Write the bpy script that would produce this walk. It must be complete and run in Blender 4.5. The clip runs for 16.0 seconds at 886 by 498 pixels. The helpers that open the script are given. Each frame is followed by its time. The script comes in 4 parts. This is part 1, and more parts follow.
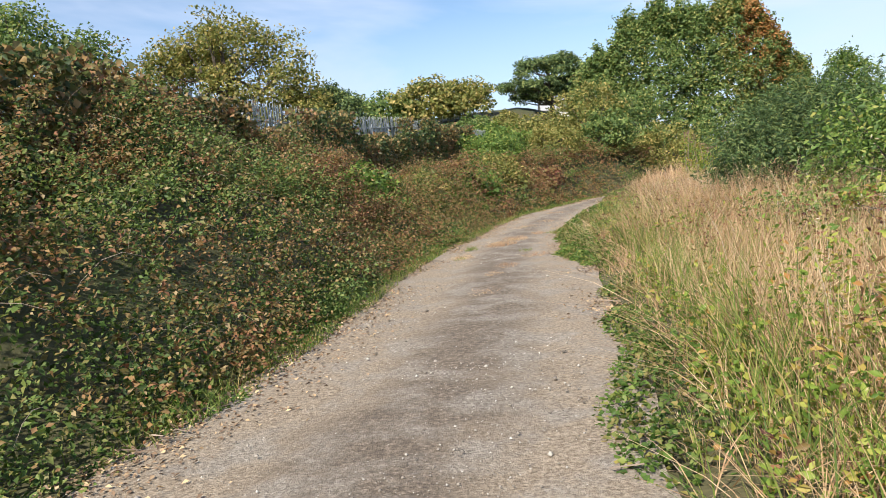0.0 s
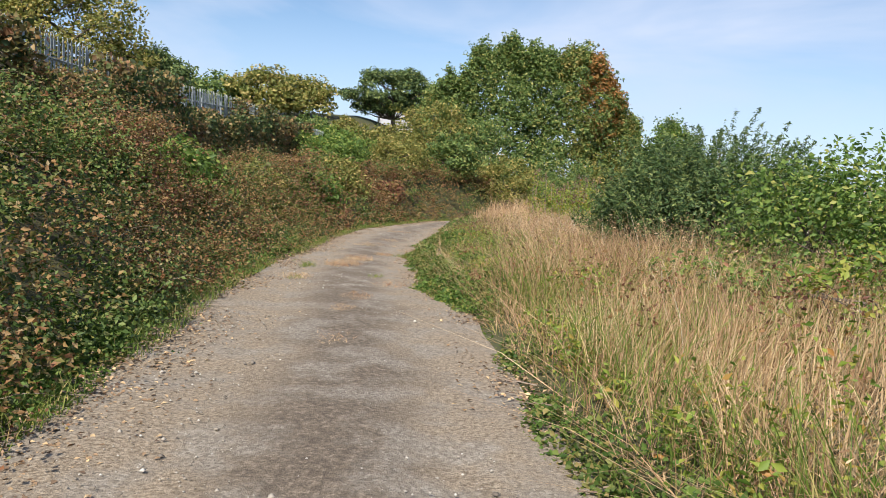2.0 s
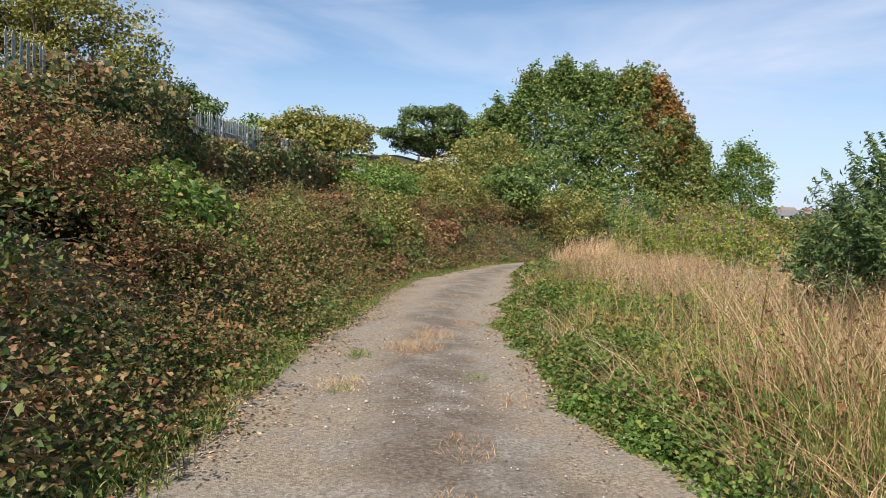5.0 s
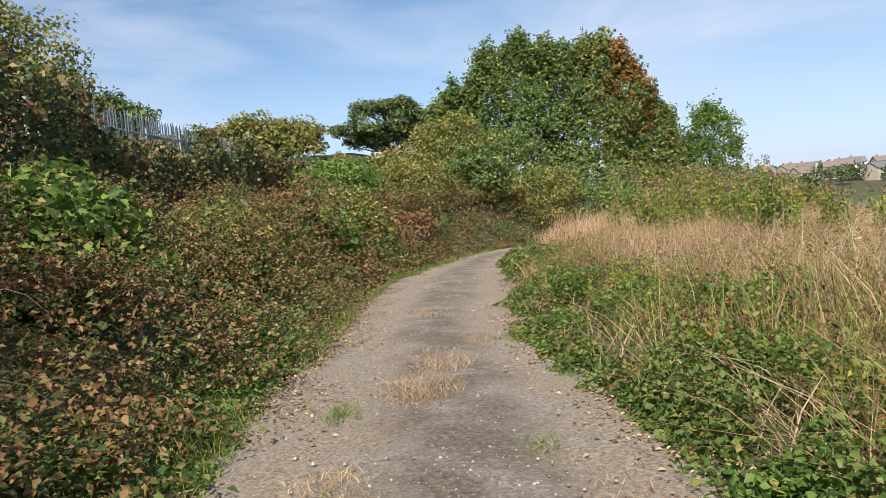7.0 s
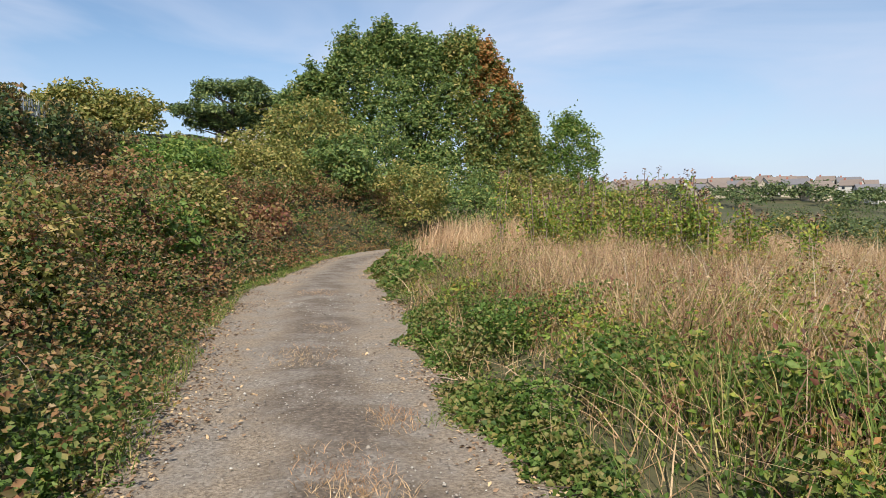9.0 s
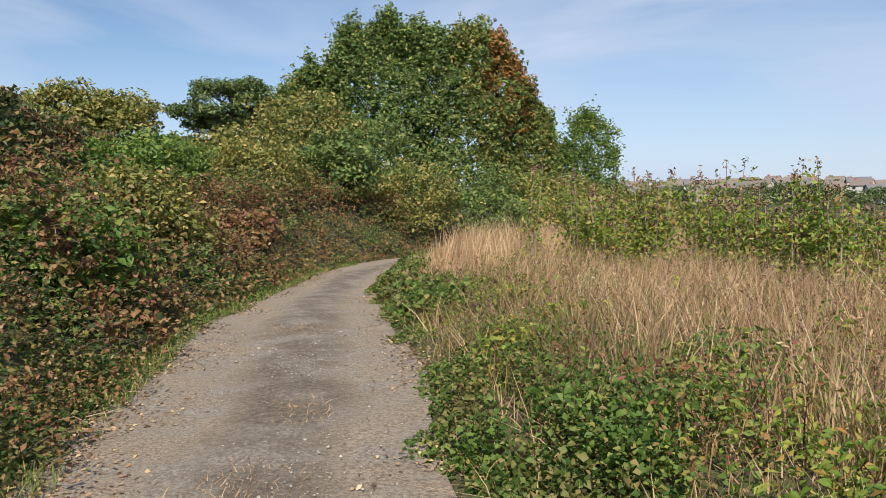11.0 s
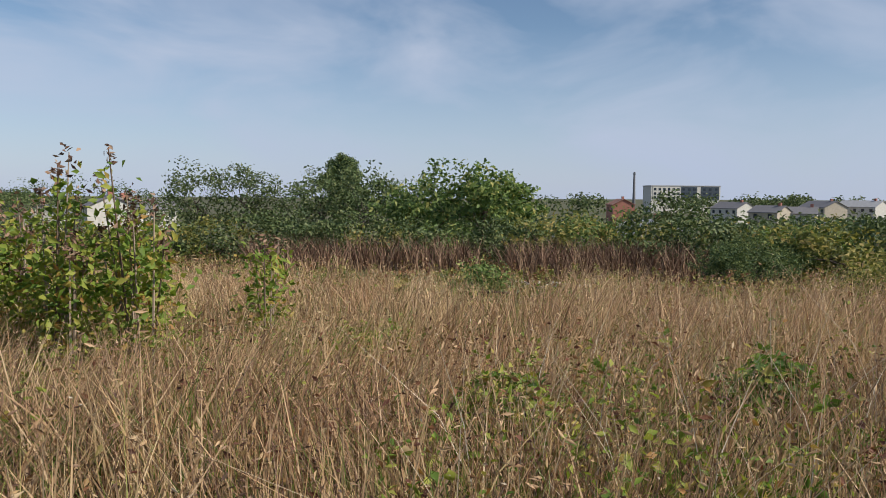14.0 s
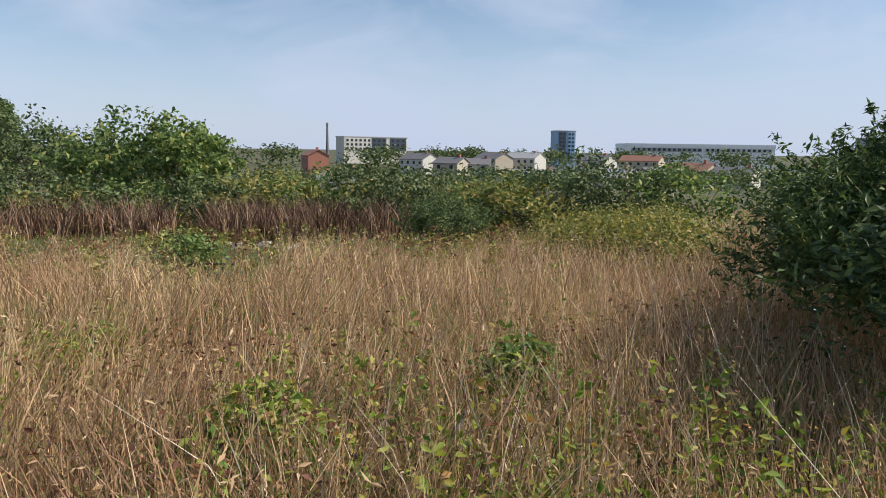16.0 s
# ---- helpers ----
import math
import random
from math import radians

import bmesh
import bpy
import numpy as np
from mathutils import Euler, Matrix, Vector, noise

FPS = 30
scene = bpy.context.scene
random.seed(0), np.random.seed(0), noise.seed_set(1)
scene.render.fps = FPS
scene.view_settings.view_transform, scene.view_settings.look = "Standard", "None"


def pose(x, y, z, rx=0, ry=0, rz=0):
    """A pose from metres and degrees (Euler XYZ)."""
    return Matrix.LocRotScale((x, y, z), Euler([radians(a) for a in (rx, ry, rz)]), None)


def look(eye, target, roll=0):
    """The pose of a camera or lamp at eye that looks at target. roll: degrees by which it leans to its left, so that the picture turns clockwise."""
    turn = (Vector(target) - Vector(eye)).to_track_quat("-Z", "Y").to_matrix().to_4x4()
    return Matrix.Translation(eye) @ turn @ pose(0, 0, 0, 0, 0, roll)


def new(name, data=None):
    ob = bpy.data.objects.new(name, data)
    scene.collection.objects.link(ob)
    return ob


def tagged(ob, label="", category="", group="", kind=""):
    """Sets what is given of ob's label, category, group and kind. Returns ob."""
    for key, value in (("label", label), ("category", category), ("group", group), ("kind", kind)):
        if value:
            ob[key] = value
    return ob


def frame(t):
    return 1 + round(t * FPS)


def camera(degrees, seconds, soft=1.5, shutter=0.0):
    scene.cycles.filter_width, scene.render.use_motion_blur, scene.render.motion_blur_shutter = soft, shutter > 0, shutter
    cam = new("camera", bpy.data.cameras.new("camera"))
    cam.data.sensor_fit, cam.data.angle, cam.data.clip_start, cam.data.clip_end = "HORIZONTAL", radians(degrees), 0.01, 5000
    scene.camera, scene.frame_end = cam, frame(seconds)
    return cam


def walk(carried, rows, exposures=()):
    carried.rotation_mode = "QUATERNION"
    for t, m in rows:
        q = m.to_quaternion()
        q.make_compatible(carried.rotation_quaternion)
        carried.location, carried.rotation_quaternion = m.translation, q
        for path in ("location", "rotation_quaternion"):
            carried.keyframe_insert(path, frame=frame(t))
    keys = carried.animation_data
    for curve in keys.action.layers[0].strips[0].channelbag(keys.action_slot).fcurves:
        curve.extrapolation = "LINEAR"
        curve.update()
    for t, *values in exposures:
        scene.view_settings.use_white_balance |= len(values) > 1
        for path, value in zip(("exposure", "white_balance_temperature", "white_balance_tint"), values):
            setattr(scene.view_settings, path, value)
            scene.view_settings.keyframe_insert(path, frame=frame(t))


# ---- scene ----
cam = camera(62.4, 16.0, soft=0.9)
PATH = [
    (0.0, (0.001, 0.369, 1.307), (-0.416, 2.318, 1.134), -6.1),
    (0.5, (-0.308, 0.852, 1.301), (-0.391, 2.838, 1.076), -5.5),
    (1.0, (-0.397, 1.449, 1.311), (-0.11, 3.424, 1.19), -0.1),
    (1.5, (-0.552, 1.979, 1.308), (-0.42, 3.97, 1.178), -0.7),
    (2.0, (-0.717, 2.596, 1.295), (-0.639, 4.588, 1.14), 3.5),
    (2.5, (-0.815, 3.317, 1.331), (-0.785, 5.308, 1.145), -2.0),
    (3.0, (-1.003, 4.129, 1.318), (-1.028, 6.124, 1.179), 0.6),
    (3.5, (-1.085, 4.838, 1.35), (-1.118, 6.833, 1.213), -1.3),
    (4.0, (-1.197, 5.524, 1.346), (-1.24, 7.521, 1.235), 1.5),
    (6.5, (-1.712, 8.728, 1.167), (-1.707, 10.728, 1.145), 0.6),
    (7.0, (-1.781, 9.308, 1.21), (-1.716, 11.306, 1.136), -4.4),
    (7.5, (-1.9, 10.091, 1.24), (-1.835, 12.09, 1.208), 0.0),
    (8.0, (-2.012, 10.74, 1.24), (-1.797, 12.728, 1.197), -1.0),
    (8.5, (-2.094, 11.481, 1.222), (-1.824, 13.46, 1.122), 0.9),
    (9.0, (-2.09, 11.978, 1.35), (-1.604, 13.915, 1.248), -0.8),
    (9.5, (-1.995, 12.577, 1.363), (-1.487, 14.51, 1.288), 0.2),
    (10.0, (-1.947, 13.354, 1.359), (-1.446, 15.289, 1.295), -0.1),
    (12.3, (-0.893, 17.352, 1.464), (-0.388, 19.277, 1.27), -3.4),
    (12.5, (-0.827, 17.641, 1.452), (-0.074, 19.483, 1.254), -4.2),
    (13, (-0.654, 18.086, 1.511), (0.529, 19.69, 1.341), -5.7),
    (13.5, (-0.38, 18.676, 1.622), (1.269, 19.79, 1.422), 0.5),
    (14, (-0.172, 19.106, 1.622), (1.801, 19.403, 1.48), 0.3),
    (14.5, (0.022, 19.131, 1.627), (1.986, 18.803, 1.436), -0.1),
    (15, (0.056, 19.332, 1.754), (1.975, 18.801, 1.562), -0.2),
    (15.5, (0.08, 19.515, 1.884), (1.908, 18.725, 1.699), -1.1),
    (16, (0.235, 19.438, 1.842), (2.149, 18.923, 1.573), 0.8),
]
walk(cam, [(t, look(eye, target, roll)) for t, eye, target, roll in PATH],
     [(0, 0.68), (0.8, 0.42), (2, 0.48), (4, 0.42), (7.5, 0.42), (9.5, 0.28), (12.5, 0.2), (13.5, -0.02), (14.3, -0.05), (15.2, 0.12), (16, 0.2)])

# ---- light ----
SUN_TO = Vector((-0.24, -0.88, 0.80)).normalized()
world = bpy.data.worlds.new("sky")
scene.world = world
world.use_nodes = True
wn, wl = world.node_tree.nodes, world.node_tree.links
wn.clear()
sky = wn.new("ShaderNodeTexSky")
sky.sky_type = "NISHITA"
sky.sun_disc = False
sky.sun_elevation = math.asin(SUN_TO.z)
sky.sun_rotation = math.atan2(SUN_TO.x, SUN_TO.y)
sky.air_density, sky.dust_density, sky.ozone_density = 1.0, 0.15, 3.0
coord = wn.new("ShaderNodeTexCoord")
cmap = wn.new("ShaderNodeMapping")
cmap.inputs["Rotation"].default_value = (0, 0, 0.5)
cmap.inputs["Scale"].default_value = (1.2, 2.6, 6.5)
cn = wn.new("ShaderNodeTexNoise")
cn.inputs["Scale"].default_value, cn.inputs["Detail"].default_value, cn.inputs["Roughness"].default_value = 1.5, 5, 0.52
cn.inputs["Distortion"].default_value = 0.5
cr = wn.new("ShaderNodeValToRGB")
cr.color_ramp.elements[0].position, cr.color_ramp.elements[1].position = 0.40, 0.74
cmix = wn.new("ShaderNodeMixRGB")
cmix.inputs["Color2"].default_value = (5.5, 6.1, 7.5, 1)
cfac = wn.new("ShaderNodeMath")
cfac.operation = "MULTIPLY"
cfac.inputs[1].default_value = 0.85
bg = wn.new("ShaderNodeBackground")
bg.inputs["Strength"].default_value = 0.10
wo = wn.new("ShaderNodeOutputWorld")
wl.new(coord.outputs["Generated"], cmap.inputs["Vector"])
wl.new(cmap.outputs["Vector"], cn.inputs["Vector"])
wl.new(cn.outputs["Fac"], cr.inputs["Fac"])
wl.new(cr.outputs["Color"], cfac.inputs[0])
wl.new(cfac.outputs[0], cmix.inputs["Fac"])
wl.new(sky.outputs["Color"], cmix.inputs["Color1"])
sep = wn.new("ShaderNodeSeparateXYZ")
wl.new(coord.outputs["Generated"], sep.inputs[0])
hz = wn.new("ShaderNodeMapRange")
hz.inputs["From Min"].default_value, hz.inputs["From Max"].default_value = 0.0, 0.22
hz.inputs["To Min"].default_value, hz.inputs["To Max"].default_value = 0.85, 0.0
wl.new(sep.outputs["Z"], hz.inputs["Value"])
hmix = wn.new("ShaderNodeMixRGB")
hmix.inputs["Color2"].default_value = (4.5, 5.3, 7.1, 1)
wl.new(hz.outputs["Result"], hmix.inputs["Fac"])
wl.new(cmix.outputs["Color"], hmix.inputs["Color1"])
wl.new(hmix.outputs["Color"], bg.inputs["Color"])
wl.new(bg.outputs["Background"], wo.inputs["Surface"])
sun = new("sun", bpy.data.lights.new("sun", "SUN"))
sun.data.energy, sun.data.angle, sun.data.color = 5.0, radians(0.6), (1.0, 0.92, 0.79)
sun.matrix_world = look(SUN_TO * 50, (0, 0, 0))


# ---- materials ----
def material(name):
    m = bpy.data.materials.new(name)
    m.use_nodes = True
    nt = m.node_tree
    return m, nt.nodes, nt.links, nt.nodes["Principled BSDF"]


def ramp_node(n, stops):
    r = n.new("ShaderNodeValToRGB")
    e = r.color_ramp.elements
    e[0].position, e[0].color = stops[0][0], (*stops[0][1], 1)
    e[1].position, e[1].color = stops[-1][0], (*stops[-1][1], 1)
    for p, c in stops[1:-1]:
        k = e.new(p)
        k.color = (*c, 1)
    return r


def leaf_material(name, ramp_a, ramp_b=None, patch=0.6, cut=0.5, glow=0.35, rough=0.55, soft=0.12):
    """Leaves that vary one by one; where ramp_b is given, patches of it, patch per metre in size."""
    m, n, l, p = material(name)
    g = n.new("ShaderNodeNewGeometry")
    ra = ramp_node(n, ramp_a)
    l.new(g.outputs["Random Per Island"], ra.inputs["Fac"])
    col = ra.outputs["Color"]
    if ramp_b:
        rb = ramp_node(n, ramp_b)
        l.new(g.outputs["Random Per Island"], rb.inputs["Fac"])
        t = n.new("ShaderNodeNewGeometry")
        z = n.new("ShaderNodeTexNoise")
        z.inputs["Scale"].default_value, z.inputs["Detail"].default_value, z.inputs["Roughness"].default_value = patch, 5, 0.62
        l.new(t.outputs["Position"], z.inputs["Vector"])
        add = n.new("ShaderNodeMath")
        add.operation = "MULTIPLY_ADD"
        add.inputs[1].default_value, add.inputs[2].default_value = 0.22, -0.11
        l.new(g.outputs["Random Per Island"], add.inputs[0])
        s = n.new("ShaderNodeMath")
        l.new(z.outputs["Fac"], s.inputs[0])
        l.new(add.outputs[0], s.inputs[1])
        mr = n.new("ShaderNodeMapRange")
        mr.inputs["From Min"].default_value, mr.inputs["From Max"].default_value = cut - soft, cut + soft
        l.new(s.outputs[0], mr.inputs["Value"])
        mx = n.new("ShaderNodeMixRGB")
        l.new(mr.outputs["Result"], mx.inputs["Fac"])
        l.new(col, mx.inputs["Color1"])
        l.new(rb.outputs["Color"], mx.inputs["Color2"])
        col = mx.outputs["Color"]
    l.new(col, p.inputs["Base Color"])
    p.inputs["Roughness"].default_value = rough
    p.inputs["Specular IOR Level"].default_value = 0.3
    tr = n.new("ShaderNodeBsdfTranslucent")
    hs = n.new("ShaderNodeHueSaturation")
    hs.inputs["Value"].default_value, hs.inputs["Saturation"].default_value = 1.3, 1.1
    l.new(col, hs.inputs["Color"])
    l.new(hs.outputs["Color"], tr.inputs["Color"])
    mix = n.new("ShaderNodeMixShader")
    mix.inputs["Fac"].default_value = glow
    l.new(p.outputs["BSDF"], mix.inputs[1])
    l.new(tr.outputs["BSDF"], mix.inputs[2])
    l.new(mix.outputs["Shader"], n["Material Output"].inputs["Surface"])
    return m


def rough_material(name, stops, scale, rough=0.9, bump=0.4, bump_scale=None, metal=0.0, stops2=None, scale2=0.6, cut=0.5):
    m, n, l, p = material(name)
    g = n.new("ShaderNodeNewGeometry")
    z = n.new("ShaderNodeTexNoise")
    z.inputs["Scale"].default_value, z.inputs["Detail"].default_value, z.inputs["Roughness"].default_value = scale, 6, 0.65
    l.new(g.outputs["Position"], z.inputs["Vector"])
    r = ramp_node(n, stops)
    l.new(z.outputs["Fac"], r.inputs["Fac"])
    col = r.outputs["Color"]
    if stops2:
        r2 = ramp_node(n, stops2)
        l.new(z.outputs["Fac"], r2.inputs["Fac"])
        w = n.new("ShaderNodeTexNoise")
        w.inputs["Scale"].default_value, w.inputs["Detail"].default_value = scale2, 4
        l.new(g.outputs["Position"], w.inputs["Vector"])
        mr = n.new("ShaderNodeMapRange")
        mr.inputs["From Min"].default_value, mr.inputs["From Max"].default_value = cut - 0.1, cut + 0.1
        l.new(w.outputs["Fac"], mr.inputs["Value"])
        mx = n.new("ShaderNodeMixRGB")
        l.new(mr.outputs["Result"], mx.inputs["Fac"])
        l.new(col, mx.inputs["Color1"])
        l.new(r2.outputs["Color"], mx.inputs["Color2"])
        col = mx.outputs["Color"]
    l.new(col, p.inputs["Base Color"])
    p.inputs["Roughness"].default_value, p.inputs["Metallic"].default_value = rough, metal
    b = n.new("ShaderNodeBump")
    b.inputs["Strength"].default_value, b.inputs["Distance"].default_value = bump, 0.03
    z2 = n.new("ShaderNodeTexNoise")
    z2.inputs["Scale"].default_value, z2.inputs["Detail"].default_value = bump_scale or scale * 3, 5
    l.new(g.outputs["Position"], z2.inputs["Vector"])
    l.new(z2.outputs["Fac"], b.inputs["Height"])
    l.new(b.outputs["Normal"], p.inputs["Normal"])
    return m


GREEN = [(0, (0.030, 0.056, 0.018)), (0.35, (0.092, 0.150, 0.038)), (0.7, (0.185, 0.250, 0.068)), (0.95, (0.235, 0.28, 0.09)), (1, (0.29, 0.29, 0.11))]
RUST = [(0, (0.085, 0.042, 0.034)), (0.3, (0.22, 0.092, 0.058)), (0.5, (0.20, 0.175, 0.056)), (0.75, (0.29, 0.135, 0.074)), (0.95, (0.35, 0.23, 0.10)), (1, (0.42, 0.33, 0.19))]
M_BRAMBLE = leaf_material("bramble_leaf", GREEN, RUST, 0.6, 0.53, soft=0.05)
M_BRAMBLE_TURNED = leaf_material("turned_bramble_leaf", GREEN, RUST, 0.75, 0.478, soft=0.05)
M_LOW = leaf_material("verge_leaf", [(0, (0.039, 0.083, 0.016)), (0.5, (0.112, 0.192, 0.040)), (0.85, (0.190, 0.275, 0.064)), (1, (0.332, 0.288, 0.078))], [(0, (0.07, 0.06, 0.025)), (0.5, (0.17, 0.16, 0.05)), (1, (0.33, 0.25, 0.11))], 1.6, 0.60, soft=0.1)
M_TREE = leaf_material("tree_leaf", [(0, (0.058, 0.098, 0.033)), (0.5, (0.132, 0.206, 0.060)), (0.85, (0.236, 0.300, 0.095)), (1, (0.450, 0.410, 0.135))])
M_OLIVE = leaf_material("olive_leaf", [(0, (0.097, 0.122, 0.033)), (0.4, (0.188, 0.205, 0.054)), (0.8, (0.310, 0.278, 0.084)), (1, (0.554, 0.425, 0.169))])
M_ORANGE = leaf_material("autumn_leaf", [(0, (0.137, 0.130, 0.044)), (0.4, (0.274, 0.176, 0.053)), (0.8, (0.430, 0.190, 0.070)), (1, (0.500, 0.300, 0.120))])
M_PINE = leaf_material("pine_needles", [(0, (0.038, 0.070, 0.033)), (0.6, (0.109, 0.167, 0.059)), (1, (0.270, 0.309, 0.097))], glow=0.15)
M_GORSE = leaf_material("gorse_needles", [(0, (0.036, 0.070, 0.028)), (0.6, (0.090, 0.150, 0.050)), (1, (0.230, 0.270, 0.090))], glow=0.2)
M_WEED = leaf_material("weed_leaf", [(0, (0.088, 0.162, 0.028)), (0.5, (0.216, 0.297, 0.050)), (0.85, (0.383, 0.383, 0.085)), (1, (0.414, 0.204, 0.071))])
M_STRAW = leaf_material("dry_grass", [(0, (0.270, 0.160, 0.086)), (0.3, (0.540, 0.370, 0.200)), (0.7, (0.710, 0.555, 0.335)), (0.92, (0.750, 0.645, 0.450)), (1, (0.520, 0.480, 0.200))],
                        [(0, (0.145, 0.078, 0.058)), (0.4, (0.310, 0.172, 0.108)), (0.75, (0.500, 0.315, 0.185)), (1, (0.690, 0.495, 0.315))], 1.1, 0.50, glow=0.25, soft=0.13)
M_GRASS = leaf_material("green_grass", [(0, (0.070, 0.119, 0.025)), (0.5, (0.161, 0.231, 0.049)), (0.85, (0.280, 0.308, 0.084)), (1, (0.560, 0.448, 0.196))])
M_IVY = leaf_material("ivy_leaf", [(0, (0.033, 0.057, 0.022)), (0.6, (0.081, 0.131, 0.043)), (0.9, (0.156, 0.206, 0.062)), (1, (0.300, 0.200, 0.075))], RUST, 0.7, 0.53, glow=0.25)
M_FARLEAF = leaf_material("far_leaf", [(0, (0.048, 0.077, 0.032)), (0.5, (0.093, 0.136, 0.048)), (1, (0.176, 0.200, 0.080))], glow=0.2)
M_TWIG = leaf_material("twig", [(0, (0.065, 0.046, 0.034)), (0.5, (0.156, 0.111, 0.081)), (1, (0.390, 0.312, 0.247))], glow=0.0, rough=0.8)
M_DEAD = leaf_material("dead_gorse", [(0, (0.068, 0.039, 0.030)), (0.5, (0.195, 0.112, 0.075)), (1, (0.405, 0.285, 0.195))], glow=0.1, rough=0.8)
M_PALESTEM = leaf_material("bleached_stem", [(0, (0.34, 0.27, 0.19)), (0.6, (0.55, 0.46, 0.35)), (1, (0.72, 0.66, 0.56))], glow=0.2)
M_BRIGHT = leaf_material("bright_leaf", [(0, (0.058, 0.109, 0.026)), (0.5, (0.131, 0.217, 0.049)), (0.85, (0.225, 0.304, 0.072)), (1, (0.377, 0.362, 0.102))])
M_RUST = leaf_material("rust_leaf", RUST)
M_LITTER = leaf_material("litter", [(0, (0.101, 0.067, 0.048)), (0.6, (0.319, 0.210, 0.126)), (1, (0.605, 0.437, 0.252))], glow=0.0)
M_GRAVEL = leaf_material("gravel_stone", [(0, (0.13, 0.11, 0.095)), (0.5, (0.30, 0.265, 0.225)), (0.9, (0.44, 0.41, 0.37)), (1, (0.6, 0.58, 0.54))], glow=0.0, rough=0.9)
M_BARK = rough_material("bark", [(0.3, (0.05, 0.038, 0.03)), (0.7, (0.17, 0.135, 0.11))], 9, bump=0.8)
M_GROUND = rough_material("meadow_soil", [(0.3, (0.05, 0.042, 0.022)), (0.5, (0.09, 0.08, 0.036)), (0.75, (0.14, 0.115, 0.06))], 2.5, bump=0.6, bump_scale=20,
                          stops2=[(0.3, (0.035, 0.045, 0.016)), (0.7, (0.085, 0.095, 0.034))], scale2=0.15)
M_STEEL = rough_material("galvanised_steel", [(0.3, (0.20, 0.225, 0.235)), (0.7, (0.33, 0.355, 0.365))], 6, rough=0.5, bump=0.05, metal=0.35)


def road_material():
    m, n, l, p = material("gravel_track")
    g = n.new("ShaderNodeNewGeometry")

    def tex(scale, detail=4, rough=0.6):
        z = n.new("ShaderNodeTexNoise")
        z.inputs["Scale"].default_value, z.inputs["Detail"].default_value, z.inputs["Roughness"].default_value = scale, detail, rough
        l.new(g.outputs["Position"], z.inputs["Vector"])
        return z.outputs["Fac"]

    def blend(fac, a, b):
        mx = n.new("ShaderNodeMixRGB")
        l.new(fac, mx.inputs["Fac"])
        l.new(a, mx.inputs["Color1"])
        l.new(b, mx.inputs["Color2"])
        return mx.outputs["Color"]

    def step(v, lo, hi):
        mr = n.new("ShaderNodeMapRange")
        mr.inputs["From Min"].default_value, mr.inputs["From Max"].default_value = lo, hi
        l.new(v, mr.inputs["Value"])
        return mr.outputs["Result"]

    pale = ramp_node(n, [(0.40, (0.175, 0.134, 0.095)), (0.5, (0.292, 0.232, 0.169)), (0.61, (0.413, 0.340, 0.258))])
    l.new(tex(38, 5, 0.75), pale.inputs["Fac"])
    dark = ramp_node(n, [(0.40, (0.101, 0.078, 0.058)), (0.55, (0.182, 0.143, 0.108)), (0.64, (0.307, 0.245, 0.189))])
    l.new(tex(30, 5, 0.75), dark.inputs["Fac"])
    # a darker, compacted strip along the middle, broken by patches
    at = n.new("ShaderNodeAttribute")
    at.attribute_name = "across"
    d = n.new("ShaderNodeMath")
    d.operation = "MULTIPLY_ADD"
    d.inputs[1].default_value = 1.5
    l.new(tex(0.9, 6, 0.7), d.inputs[0])
    l.new(at.outputs["Fac"], d.inputs[2])
    col = blend(step(d.outputs[0], 1.02, 1.62), pale.outputs["Color"], dark.outputs["Color"])
    v = n.new("ShaderNodeTexVoronoi")
    v.inputs["Scale"].default_value = 55
    l.new(g.outputs["Position"], v.inputs["Vector"])
    stone = ramp_node(n, [(0, (0.13, 0.11, 0.095)), (0.5, (0.27, 0.235, 0.195)), (1, (0.42, 0.38, 0.33))])
    l.new(v.outputs["Color"], stone.inputs["Fac"])
    k = n.new("ShaderNodeMath")
    k.operation = "MULTIPLY"
    k.inputs[1].default_value = 0.8
    l.new(step(tex(2.2), 0.45, 0.62), k.inputs[0])
    col = blend(k.outputs[0], col, stone.outputs["Color"])
    l.new(col, p.inputs["Base Color"])
    p.inputs["Roughness"].default_value = 0.95
    b = n.new("ShaderNodeBump")
    b.inputs["Strength"].default_value, b.inputs["Distance"].default_value = 0.9, 0.018
    l.new(tex(60, 4, 0.7), b.inputs["Height"])
    l.new(b.outputs["Normal"], p.inputs["Normal"])
    return m


M_ROAD = road_material()


def plain(name, c, rough=0.7, vary=0.12, scale=1.5, metal=0.0):
    return rough_material(name, [(0.3, tuple(v * (1 - vary) for v in c)), (0.7, tuple(min(1, v * (1 + vary)) for v in c))], scale, rough, 0.05, metal=metal)


M_RENDER = plain("white_render", (0.56, 0.54, 0.50))
M_CREAM = plain("cream_render", (0.46, 0.40, 0.32))
M_SLATE = plain("slate_roof", (0.16, 0.155, 0.165))
M_BROWNROOF = plain("brown_tile_roof", (0.21, 0.17, 0.145))
M_PALEROOF = plain("weathered_roof", (0.36, 0.36, 0.37))
M_REDROOF = plain("clay_roof", (0.27, 0.13, 0.09))
M_BRICK = plain("red_brick", (0.34, 0.14, 0.10))
M_GLASS = plain("dark_glazing", (0.03, 0.04, 0.055), 0.15)
M_BLUE = plain("blue_cladding", (0.20, 0.34, 0.50), 0.4)
M_NAVY = plain("dark_cladding", (0.05, 0.065, 0.085), 0.4)
M_WHITEMETAL = plain("white_sheet_metal", (0.80, 0.81, 0.82), 0.45)
